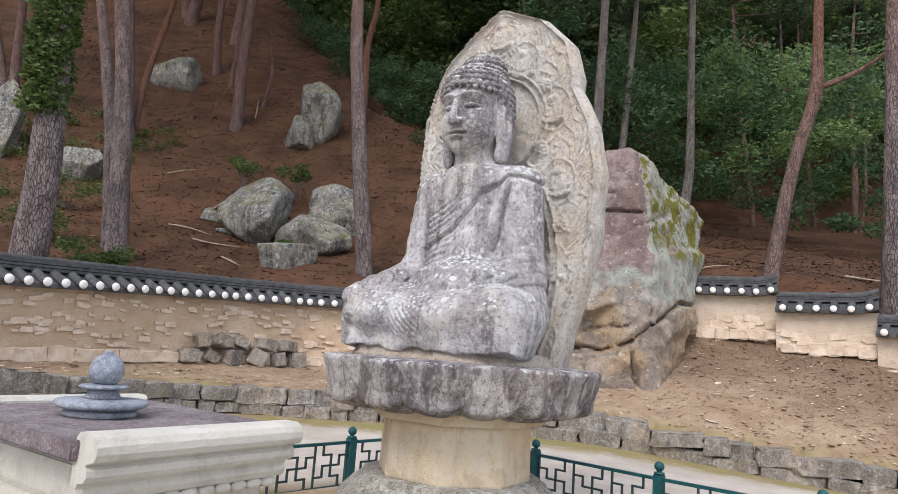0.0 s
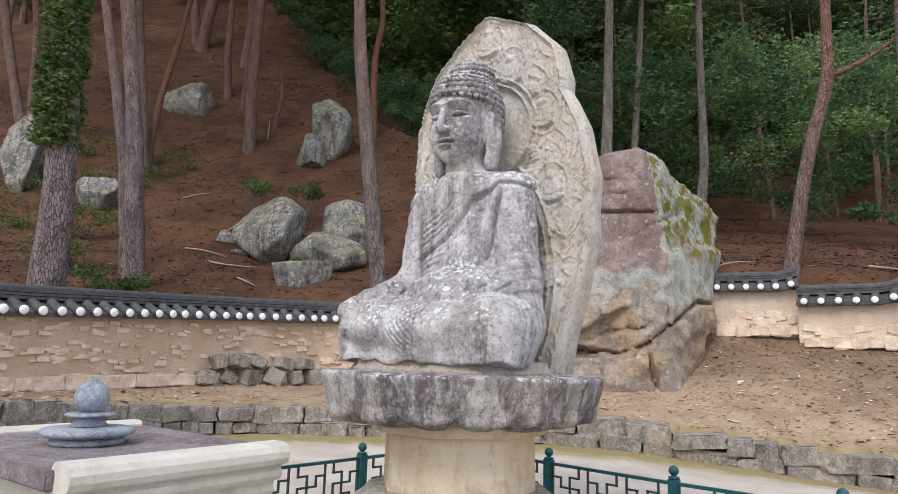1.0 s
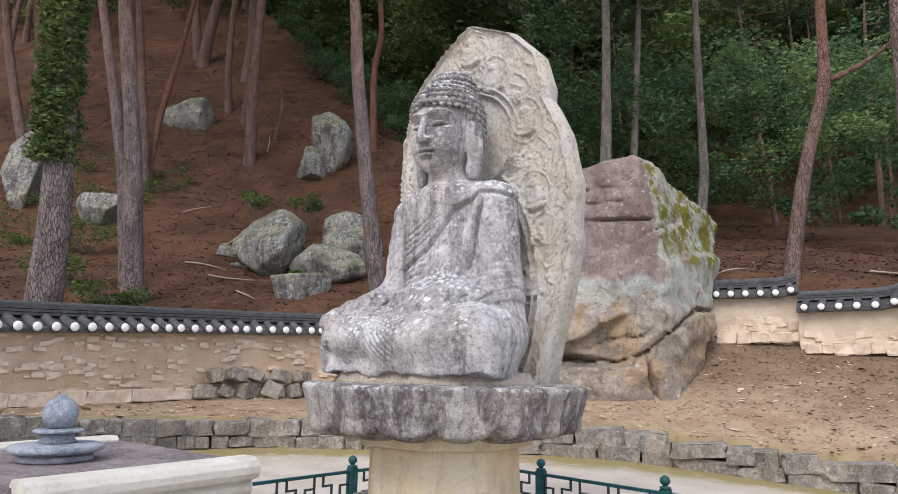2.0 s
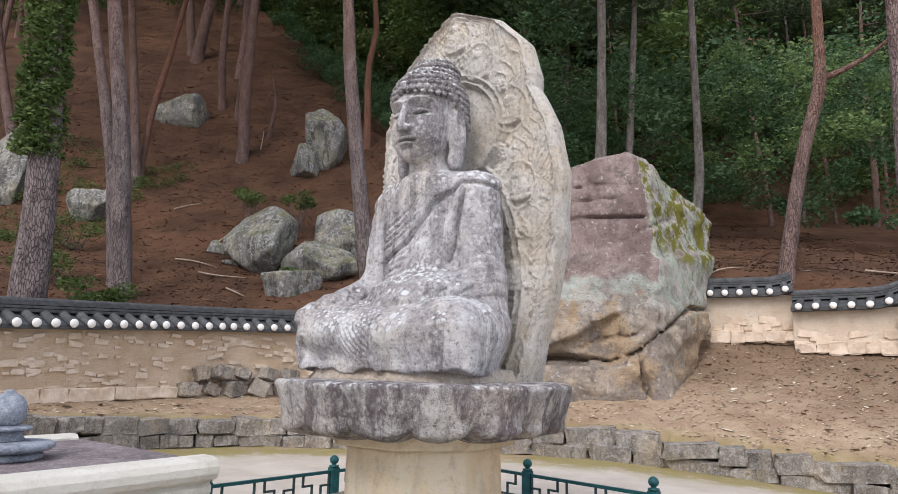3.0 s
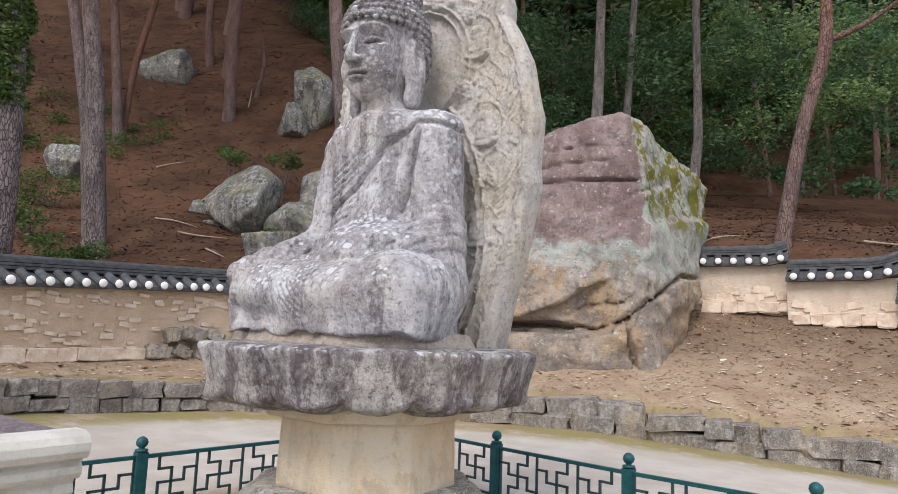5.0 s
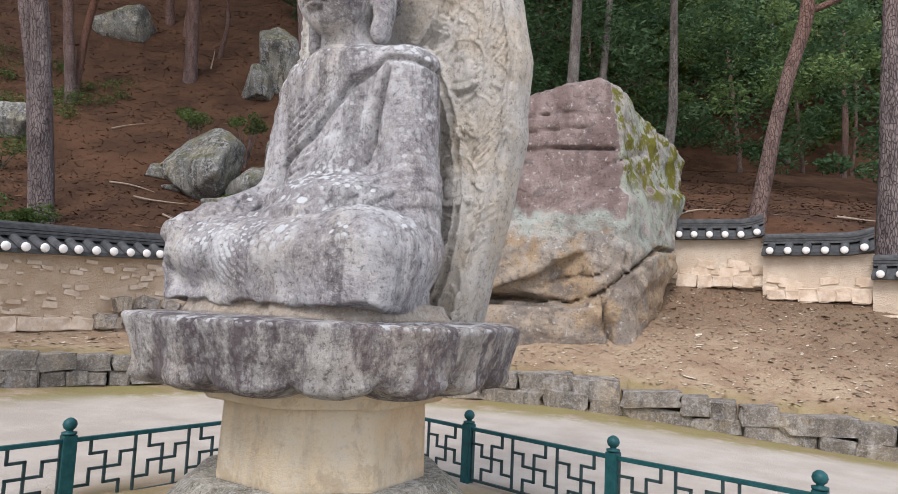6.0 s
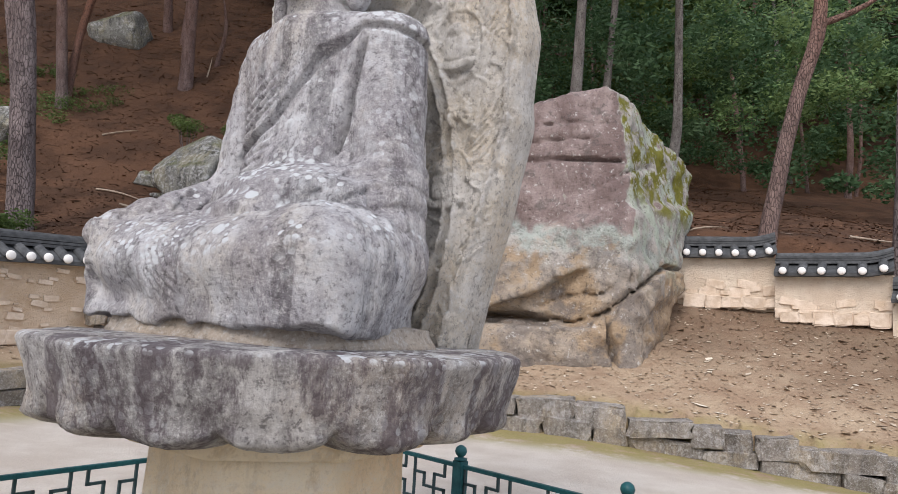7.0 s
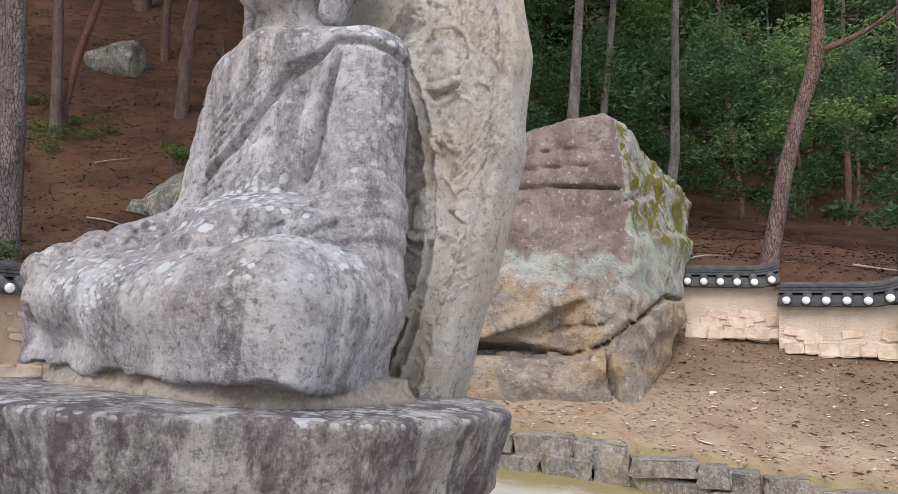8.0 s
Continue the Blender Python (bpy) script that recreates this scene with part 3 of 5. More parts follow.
    d = d + 0.019 * np.exp(-((x - 0.07) / 0.13) ** 4 - ((z - 0.30) / 0.14) ** 4) * step01(y, 0.30, 0.40) * groove(fan, 0.036, 0.008)
    lapfold = step01(z, 0.38, 0.44) * (1 - step01(z, 0.62, 0.7)) * step01(y, 0.05, 0.15) * (1 - step01(y, 0.36, 0.44))
    d = d + 0.012 * lapfold * groove(y + 0.3 * np.abs(x) + wav, 0.11, 0.012)
    side = step01(-x, 0.05, 0.20) * step01(z, 0.05, 0.12) * (1 - step01(z, 0.36, 0.48))
    d = d + 0.012 * side * groove(x - 0.9 * y + 0.25 * z + 1.5 * wav, 0.13, 0.018)
    d = smax(d, 0.025 - z + 0.05 * vnoise(x * 6, y * 6, 0 * z) + 0.02 * vnoise(x * 19, y * 19, 0 * z), 0.015)
    return d + 0.022 * fbm(x * 3, y * 3, z * 3, 3) + 0.026 * fbm(x * 15, y * 15, z * 15, 3)


def head(x, y, z):
    a = np.abs(x)
    true_z = z
    z = np.where(z < 2.03, 2.03 - (2.03 - z) / 1.07, z)
    d = ellipsoid(x, y, z, (0, 0.00, 1.90), (0.225, 0.245, 0.29))
    d = smin(d, ellipsoid(x, y, z, (0, 0.075, 1.98), (0.195, 0.185, 0.15)), 0.06)
    d = smin(d, ellipsoid(x, y, z, (0, 0.065, 1.76), (0.195, 0.185, 0.18)), 0.06)
    d = smin(d, ellipsoid(x, y, z, (0, 0.165, 1.635), (0.080, 0.06, 0.05)), 0.05)
    d = smin(d, ellipsoid(a, y, z, (0.105, 0.150, 1.78), (0.085, 0.075, 0.09)), 0.05)
    # hollows of the eyes, lids, brows, nose and mouth
    f = step01(y, 0.02, 0.10)
    d = d + 0.042 * np.exp(-((a - 0.090) / 0.060) ** 2 - ((z - 1.925) / 0.034) ** 2) * f
    d = smin(d, ellipsoid(a, y, z, (0.092, 0.205, 1.905), (0.064, 0.034, 0.028)), 0.012)
    d = d + 0.024 * np.exp(-((a - 0.092) / 0.060) ** 4 - ((z - 1.893 - 0.12 * (a - 0.09)) / 0.007) ** 2) * f
    brow = z - (1.962 + 0.036 * np.sin(np.clip(a / 0.20, 0, 1) * 2.6))
    d = d - 0.024 * np.exp(-(brow / 0.012) ** 2) * f * (1 - step01(a, 0.17, 0.21))
    d = smin(d, cone(x, y, z, (0, 0.250, 1.965), (0, 0.305, 1.795), 0.022, 0.034), 0.022)
    d = smin(d, ellipsoid(a, y, z, (0.034, 0.268, 1.790), (0.028, 0.032, 0.022)), 0.012)
    d = smin(d, ellipsoid(x, y, z, (0, 0.245, 1.718), (0.074, 0.036, 0.017)), 0.010)
    d = smin(d, ellipsoid(x, y, z, (0, 0.240, 1.688), (0.060, 0.036, 0.018)), 0.010)
    d = d + 0.030 * np.exp(-(a / 0.080) ** 4 - ((z - 1.704 - 0.5 * a * a) / 0.007) ** 2) * step01(y, 0.12, 0.18)
    d = d + 0.010 * np.exp(-(a / 0.05) ** 2 - ((z - 1.665) / 0.012) ** 2) * step01(y, 0.12, 0.18)
    ear = smax(ellipsoid(a, y, z, (0.245, -0.05, 1.79), (0.052, 0.085, 0.24)), -ellipsoid(a, y, z, (0.300, -0.03, 1.86), (0.035, 0.04, 0.11)), 0.01)
    ear = smin(ear, ellipsoid(a, y, z, (0.235, -0.03, 1.60), (0.045, 0.055, 0.065)), 0.03)
    d = smin(d, ear, 0.02)
    hair = ellipsoid(x, y, z, (0, -0.03, 2.04), (0.285, 0.315, 0.27))
    hair = smin(hair, ellipsoid(x, y, z, (0, -0.10, 1.90), (0.278, 0.225, 0.28)), 0.04)
    hair = smin(hair, ellipsoid(x, y, z, (0, -0.09, 2.30), (0.185, 0.19, 0.125)), 0.05)
    line = 2.035 + 0.008 * np.cos(a * 14) - np.clip((0.06 - y) * 1.6, 0, 0.40)
    hair = smax(hair, line - z, 0.012)
    # rows of knob-like curls
    row = np.floor(z / 0.050)
    u = np.arctan2(x, y + 0.05) * 0.29 / 0.052 + 0.5 * (row % 2)
    hair = hair + 0.012 - 0.021 * np.sqrt(np.clip(1 - 4.4 * ((u % 1 - 0.5) ** 2 + (z / 0.050 % 1 - 0.5) ** 2), 0, 1))
    d = smin(d, hair, 0.012)
    d = smin(d, cone(x, y, true_z, (0, -0.05, 1.5), (0, -0.04, 1.70), 0.160, 0.150), 0.02)
    return d + 0.008 * fbm(x * 7, y * 7, z * 7, 4)


v1, f1 = surface(buddha, (-1.0, -0.60, -0.03), (1.0, 0.80, 1.66), 0.0115)
v2, f2 = surface(head, (-0.36, -0.36, 1.42), (0.36, 0.40, 2.50), 0.0078)
hx, hy, hz = v2.T
hair_part = step01(hz - (2.035 - np.clip((0.06 - hy) * 1.6, 0, 0.40)), -0.02, 0.01) * (1 - step01(np.abs(hx), 0.285, 0.30)) * step01(hz, 1.7, 1.75)
statue_mesh = mesh_of("seated_statue", np.concatenate([v1, v2]), np.concatenate([f1, f2 + len(v1)]))
at = statue_mesh.attributes.new("grime", "FLOAT", "POINT")
at.data.foreach_set("value", np.concatenate([np.zeros(len(v1)), hair_part]).astype(np.float32))
seated_statue = part("seated_statue", statue_mesh, STATUE, m=SITE @ pose(0, 0.04, 1.375))
tagged(seated_statue, "lichen-spotted grey granite seated statue on a lotus pedestal", "statue")


# the pointed halo slab behind it
def halo_slab():
    zs = np.linspace(0, 2.97, 430)
    us = np.sin(np.linspace(-1, 1, 291) * math.pi / 2)
    Z, U = np.meshgrid(zs, us, indexing="ij")
    W = np.interp(Z, [0, 0.3, 0.8, 1.3, 1.7, 2.0, 2.3, 2.55, 2.75, 2.88, 2.94, 2.97], [0.55, 0.61, 0.73, 0.82, 0.83, 0.80, 0.73, 0.60, 0.37, 0.17, 0.07, 0.02])
    WL = np.interp(Z, [0, 0.32, 0.6, 1.06, 1.5, 1.9, 2.13, 2.20, 2.30, 2.57, 2.80, 2.90, 2.95, 2.97], [0.60, 0.67, 0.76, 0.87, 0.90, 0.83, 0.735, 0.70, 0.71, 0.635, 0.42, 0.19, 0.08, 0.02])
    W = np.where(U < 0, WL, W)
    W = W * (1 + 0.035 * fbm(Z * 4, np.sign(U) * 3 + 0 * Z, 0 * Z, 3))
    X = U * W
    bend = 0.16 * (Z / 2.97) ** 2
    thick = 0.17 - 0.07 * Z / 2.97
    rim = (1 - np.abs(U) ** 16) ** (1 / 3)
    # raised bands, flames, rosettes and small seated figures as plain knobs
    rh = np.hypot(X, (Z - 1.95))
    rb = np.hypot(X / 0.60, (Z - 0.72) / 1.02)
    R = 0.026 * (np.exp(-((rh - 0.40) / 0.012) ** 4) + np.exp(-((rh - 0.455) / 0.010) ** 4))
    R = R + np.where(rh > 0.46, 0.026 * (np.exp(-((rb - 1.0) / 0.020) ** 4) + np.exp(-((rb - 0.91) / 0.016) ** 4)), 0)
    edge = W * (1 - np.abs(U))
    flame = np.sin(62 * (edge + 0.45 * Z) + 5 * np.sin(11 * Z + 9 * edge) + 6 * fbm(X * 5, Z * 5, 0 * Z, 3))
    outer = step01(np.minimum(rh - 0.48, (rb - 1.04) * 0.6), 0.0, 0.03)
    R = R + 0.015 * (0.5 - np.abs(flame) ** 0.6) * outer
    R = R + 0.02 * np.exp(-((edge - 0.05) / 0.010) ** 4)
    vine = np.sin(26 * np.arctan2(X, Z - 1.95) + 3 * np.sin(30 * rh)) * np.exp(-((rh - 0.52) / 0.05) ** 2)
    R = R + 0.010 * vine
    curl = np.sin(46 * X + 4 * np.sin(15 * Z)) * np.sin(40 * Z + 4 * np.sin(17 * X))
    R = R + 0.006 * step01(curl, 0.1, 0.4) * step01(rh, 0.47, 0.5)
    for kx, kz in ((0, 2.72), (0.22, 2.44), (-0.22, 2.44), (0.50, 2.02), (-0.50, 2.02), (0.56, 1.42), (-0.56, 1.42), (0.53, 0.75), (-0.53, 0.75)):
        R = np.maximum(R, 0.036 * np.sqrt(np.clip(1 - ((X - kx) / 0.055) ** 2 - ((Z - kz - 0.085) / 0.05) ** 2, 0, 1)))
        R = np.maximum(R, 0.026 * np.clip(1.3 - 1.3 * ((X - kx) / 0.075) ** 4 - ((Z - kz) / 0.075) ** 4, 0, 1))
        R = np.maximum(R, 0.022 * np.clip(1.5 - 1.5 * ((X - kx) / 0.11) ** 4 - 1.5 * ((Z - kz + 0.085 - 2.2 * (X - kx) ** 2) / 0.025) ** 4, 0, 1))
        rr = np.hypot((X - kx), (Z - kz - 0.02) * 0.8)
        R = R + 0.007 * np.exp(-((rr - 0.145) / 0.009) ** 4)
    for kx, kz in ((0.40, 1.73), (-0.40, 1.73), (0, 2.42), (0.42, 2.24), (-0.42, 2.24), (0.60, 1.08), (-0.60, 1.08), (0.50, 0.38), (-0.50, 0.38)):
        rr = np.hypot(X - kx, Z - kz)
        R = R + 0.018 * np.clip(1.4 - (rr / 0.055) ** 4, 0, 1) * (0.75 + 0.25 * np.cos(8 * np.arctan2(X - kx, Z - kz))) * (rr > 0.022) + 0.024 * (rr <= 0.022)
    R = 1.7 * R + 0.016 * fbm(X * 22, Z * 22, 0 * Z, 3)
    Yf = thick * rim + bend + R * rim
    Yb = -thick * rim * 1.1 + bend + 0.03 * fbm(X * 3, Z * 3, 0 * Z + 4, 3)
    n, k = Z.shape
    front = np.stack([X, Yf, Z], -1).reshape(-1, 3)
    back = np.stack([X, Yb, Z], -1).reshape(-1, 3)
    vi = np.arange(n * k).reshape(n, k)
    q = np.stack([vi[:-1, :-1], vi[1:, :-1], vi[1:, 1:], vi[:-1, 1:]], -1).reshape(-1, 4)
    caps = []
    for a in (0, n - 1):
        c = np.stack([vi[a, :-1], vi[a, 1:], vi[a, 1:] + n * k, vi[a, :-1] + n * k], -1)
        caps.append(c if a == 0 else c[:, ::-1])
    return np.concatenate([front, back]), np.concatenate([q, q[:, ::-1] + n * k] + caps)


halo_v, halo_f = halo_slab()
halo = part("halo_stone", mesh_of("halo_stone", halo_v, halo_f), HALO, m=SITE @ pose(0.03, -0.58, 1.38))
tagged(halo, "pale carved granite halo slab with pointed top behind the statue", "carved stone slab")


# pedestal
def octagon(a, r, mix=0.75):
    """Radius of an octagon at an angle, its corners slightly rounded."""
    k = (a + math.pi / 8) % (math.pi / 4) - math.pi / 8
    return r * (0.94 / np.cos(k)) * mix + r * (1 - mix)


def ring_body(profile, seg, shape):
    """A body from rings; profile rows (radius, z); shape(angle, row fraction, radius) gives the true radius and rise."""
    v, f = [], []
    A = np.arange(seg) * 2 * math.pi / seg
    for j, (r, z) in enumerate(profile):
        rr, dz = shape(A, j / (len(profile) - 1), r, z)
        v += list(zip(rr * np.sin(A), rr * np.cos(A), z + dz))
    for j in range(len(profile) - 1):
        for i in range(seg):
            k = (i + 1) % seg
            f.append((j * seg + i, (j + 1) * seg + i, (j + 1) * seg + k, j * seg + k))
    f.append(tuple(range(seg)))
    f.append(tuple(reversed(range((len(profile) - 1) * seg, len(profile) * seg))))
    return v, f


pedestal = tagged(new("lotus_pedestal"), "stained granite lotus pedestal with octagonal shaft", "pedestal")
pedestal.matrix_basis = SITE


def petal_shape(A, u, r, z):
    scallop = np.abs(np.cos(A * 8)) ** 0.6
    z = 0 * A + z
    low = (1 - step01(z, 1.10, 1.20)) * (r > 0.62)
    rr = octagon(A, r, 0.5) + 0.030 * (scallop - 0.55) * low * step01(z, 1.03, 1.08)
    dz = -0.042 * (scallop - 0.7) * low * step01(-z, -1.16, -1.08)
    nz = fbm(np.sin(A) * 4 * r, np.cos(A) * 4 * r, z * 5, 4)
    chip = 0.05 * fbm(np.sin(A) * 11, np.cos(A) * 11, z * 9, 3) + 0.03 * fbm(np.sin(A) * 30, np.cos(A) * 30, z * 30, 3)
    return rr + (0.045 * nz + chip * (0.5 + low)) * (r > 0.3), dz + 0.03 * fbm(np.sin(A) * 6, np.cos(A) * 6, 0 * A + 2, 3) * (z > 1.3) * (r > 0.8)


rows = [(0.40, 1.03), (0.56, 1.03), (0.66, 1.035), (0.76, 1.045), (0.84, 1.058), (0.90, 1.07), (0.94, 1.085), (0.958, 1.102), (0.962, 1.12), (0.966, 1.14), (0.972, 1.165), (0.982, 1.19), (0.992, 1.22), (1.003, 1.26), (1.015, 1.30), (1.026, 1.335), (1.03, 1.352), (1.025, 1.366), (1.01, 1.374), (0.97, 1.378), (0.9, 1.38), (0.8, 1.382), (0.7, 1.385), (0.4, 1.39), (0.1, 1.39)]
part("lotus_top", mesh_of("lotus_top", *ring_body(rows, 512, petal_shape)), LOTUS, pedestal, "dark-stained stone with a scalloped lower rim")


def oct_shape(A, u, r, z):
    return octagon(A, r, 0.97) + 0.012 * fbm(np.sin(A) * 5, np.cos(A) * 5, 0 * A + z * 4, 4), 0 * A


rows = [(0.54, 0.965), (0.615, 0.97), (0.63, 0.985), (0.63, 1.02), (0.66, 1.03), (0.66, 1.05), (0.65, 1.06)]
part("collar", mesh_of("collar", *ring_body(rows, 128, oct_shape)), SHAFT, pedestal)
rows = [(0.545, 0.56), (0.548, 0.60), (0.545, 0.75), (0.54, 0.9), (0.538, 0.995)]
part("shaft", mesh_of("shaft", *ring_body(rows, 128, oct_shape)), SHAFT, pedestal, "buff octagonal granite shaft")
rows = [(1.02, -0.05), (1.02, 0.18), (1.0, 0.22), (0.9, 0.26), (0.86, 0.30), (0.86, 0.34), (0.82, 0.42), (0.74, 0.50), (0.68, 0.54), (0.66, 0.58), (0.4, 0.585)]
part("lotus_base", mesh_of("lotus_base", *ring_body(rows, 160, lambda A, u, r, z: (octagon(A, r) * (1 + (0.02 * np.abs(np.sin(A * 8)) if 0.3 < z < 0.56 else 0)) + 0.03 * fbm(np.sin(A) * 4, np.cos(A) * 4, 0 * A + z * 4, 4), 0 * A))), PLINTH, pedestal)
def bed_shape(A, u, r, z):
    """A rounded oblong, wider across than deep."""
    k = (np.abs(np.sin(A) / 0.70) ** 4 + np.abs(np.cos(A) / 0.47) ** 4) ** -0.25
    return r * k + 0.05 * fbm(np.sin(A) * 9, np.cos(A) * 6, 0 * A + z * 9, 3), 0 * A


bed = mesh_of("bedding", *ring_body([(0.99, 1.37), (1.0, 1.39), (0.985, 1.405), (0.97, 1.42), (0.955, 1.44), (0.95, 1.46), (0.8, 1.47), (0.3, 1.47)], 160, bed_shape))
part("bedding", bed, MORTAR, pedestal, "sandy mortar bed", pose(0, 0.13, 0))


# ---- the boulder ----
def boulder_field(x, y, z):
    w = 0.9 * fbm(x * 0.5, y * 0.5, z * 0.5, 3)
    d = None
    for n, p in (((-0.16, -0.97, 0.17), (3.0, 12.65, 1.0)), ((0.79, -0.60, 0.10), (4.0, 12.9, 1.0)), ((0.36, -0.03, 0.93), (3.45, 13.6, 6.0)),
                 ((-0.36, -0.12, 0.93), (2.9, 13.3, 5.85)), ((-1, 0, 0.1), (0.4, 14, 2)), ((0.1, 1, 0.15), (3, 17.2, 2)), ((0.95, 0.2, 0.16), (6.3, 15.4, 4.2)), ((0.72, -0.60, 0.30), (3.62, 13.2, 5.3)), ((0.95, -0.1, -0.306), (5.25, 14.0, 3.44)), ((0, 0, -1), (3, 14, 0.3))):
        n = np.array(n) / np.linalg.norm(n)
        e = (x - p[0]) * n[0] + (y - p[1]) * n[1] + (z - p[2]) * n[2]
        d = e if d is None else smax(d, e, 0.14)
    blocky = np.abs(fbm(x * 0.9 + 3, y * 0.9, z * 0.9, 3))
    d = d + 0.10 * w + 0.22 * blocky + 0.16 * fbm(x * 1.6, y * 1.6, z * 1.6, 4) + 0.17 * fbm(x * 5, y * 5, z * 5, 3) + 0.22 * np.abs(fbm(x * 2.4, y * 2.4, z * 2.4 + 4, 3)) * (1 - step01(z, 2.9, 3.4))
    wob = 0.16 * fbm(x * 2.2, y * 2.2, 0 * z, 3)
    split = z - np.interp(x, [0.5, 1.28, 2.24, 2.84, 3.34, 3.93, 4.6], [1.60, 1.64, 1.70, 1.62, 1.89, 2.32, 2.75]) - wob
    ledge = z - np.interp(x, [1.0, 1.53, 2.23, 2.92, 3.3], [1.72, 1.86, 2.17, 2.58, 2.72]) - wob
    belly = z - (3.05 + 0.3 * (x - 1.8)) - 2 * wob
    d = d - 0.13 * (1 - step01(belly, -0.12, 0.10))
    # the hollow under the ledge, the long split and the finer cracks
    d = d + 0.26 * step01(-ledge, 0.0, 0.10) * step01(split, -0.05, 0.0) * (1 - step01(x, 2.7, 3.4))
    wide = 0.035 + 0.055 * (1 - step01(x, 1.9, 2.6))
    d = d + (0.22 + 0.38 * (1 - step01(x, 1.9, 2.7))) * np.exp(-(split / wide) ** 2)
    d = d - 0.10 * step01(-split, 0.0, 0.05) * (1 - step01(-split, 0.35, 0.8))
    bulge = z - np.interp(x, [2.2, 2.6, 3.0, 3.4], [1.95, 1.98, 2.12, 2.3]) - 2 * wob
    d = d + 0.12 * np.exp(-(bulge / 0.035) ** 2) * step01(x, 2.1, 2.3) * (1 - step01(x, 3.3, 3.6))
    for a, b, wd, dp, x0, x1 in ((4.48, 0.02, 0.030, 0.16, 0.5, 3.5), (4.80, 0.12, 0.025, 0.10, 0.5, 3.0), (3.50, 0.55, 0.025, 0.09, 3.0, 4.2), (5.12, 0.14, 0.020, 0.08, 0.8, 2.9)):
        crack = z - (a + b * (x - 2.3) + 0.12 * fbm(x * 1.3, y * 1.3, 0 * z + a, 3))
        d = d + dp * np.exp(-(crack / wd) ** 2) * step01(x, x0, x0 + 0.3) * (1 - step01(x, x1, x1 + 0.3))
    upright = x - (3.40 + 0.2 * fbm(y * 2, z * 2, 0 * x, 3))
    d = d + 0.25 * np.exp(-(upright / 0.035) ** 2) * (1 - step01(split, -0.05, 0.05))
    spur = x - (3.60 + 0.25 * (z - 2.0) + 0.3 * fbm(y * 2, z * 2, 0 * x + 3, 3))
    d = d + 0.10 * np.exp(-(spur / 0.03) ** 2) * step01(split, 0.0, 0.05) * (1 - step01(z, 2.6, 2.9))
    return d


bv, bf = surface(boulder_field, (-0.1, 11.9, 0.2), (6.6, 17.8, 6.3), 0.05)
boulder = part("boulder", mesh_of("boulder", bv, bf), BOULDER)
tagged(boulder, "huge cracked boulder with purple face, ochre foot and yellow moss", "boulder")


# ---- rocks on the hillside ----
def rock(size, seed, step=0.09, name="rock"):
    """A rock of half sizes (x, y, z), with broken faces."""
    rng = np.random.RandomState(seed)
    ns = rng.randn(14, 3)
    ns /= np.linalg.norm(ns, axis=1)[:, None]
    rs = rng.uniform(0.48, 0.85, 14)

    def field(x, y, z):
        x, y, z = x / size[0], y / size[1], z / size[2]
        d = np.sqrt(x * x + y * y + z * z) - 1
        for n, r in zip(ns, rs):
            d = smax(d, x * n[0] + y * n[1] + z * n[2] - r, 0.015)
        return (d + 0.10 * fbm(x * 1.5 + seed, y * 1.5, z * 1.5, 3) + 0.09 * fbm(x * 6 + seed, y * 6, z * 6, 3)) * min(size)
    hi = [s * 1.15 for s in size]
    return mesh_of(name, *surface(field, [-h for h in hi], hi, step))


def set_rock(x, y, size, seed, label, turn=0, sink=0.35, tilt=(0, 0), z=None, step=None):
    me = rock(size, seed, step or max(0.03, min(size) / 14))
    ob = part("rock", me, HILLROCK, m=pose(x, y, (on_ground(x, y) if z is None else z) + size[2] * (1 - 2 * sink), tilt[0], tilt[1], turn))
    return tagged(ob, label, "rock", "rocks on the hillside")


set_rock(-6.5, 20.0, (1.6, 1.3, 1.45), 3, "large dark mossy rock half sunk in brown needles", -20, 0.3, (0, 18))
set_rock(-4.6, 19.6, (1.75, 1.1, 0.95), 8, "blue-grey slab of rock half sunk in brown needles", -25, 0.35, (0, 22))
set_rock(-4.0, 21.0, (1.4, 0.9, 1.0), 6, "pale greenish rock behind a darker slab", -15, 0.3, (0, 20))
set_rock(-4.85, 17.6, (1.1, 0.75, 0.62), 5, "pale flat-topped rock with a patch of ivy", 10, 0.35, (0, 8))
set_rock(-6.7, 27.3, (1.35, 1.3, 1.9), 11, "tall pale smooth rock face on the slope", 15, 0.3)
set_rock(-7.0, 26.2, (0.8, 0.8, 1.0), 12, "pale squared rock below a taller one", 5, 0.35)
set_rock(-14.2, 29.0, (2.0, 1.2, 1.1), 14, "low grey outcrop among needles on the slope", 0, 0.4)
set_rock(-12.9, 21.3, (0.85, 0.7, 0.8), 16, "pale rock with ivy beside a pine trunk", 0, 0.2)
set_rock(-16.4, 22.0, (0.95, 0.8, 1.7), 17, "pale angular rock with dark moss", 0, 0.2)
set_rock(-1.5, 15.6, (0.75, 0.6, 0.9), 19, "dark green mossy rock behind the tiled wall", 0, 0.25)
set_rock(-7.3, 19.9, (0.33, 0.25, 0.16), 21, "small pale stone lying on needles", 0, 0.4)
set_rock(-8.0, 20.5, (0.55, 0.4, 0.3), 22, "small pale stones lying on needles", 0, 0.4)


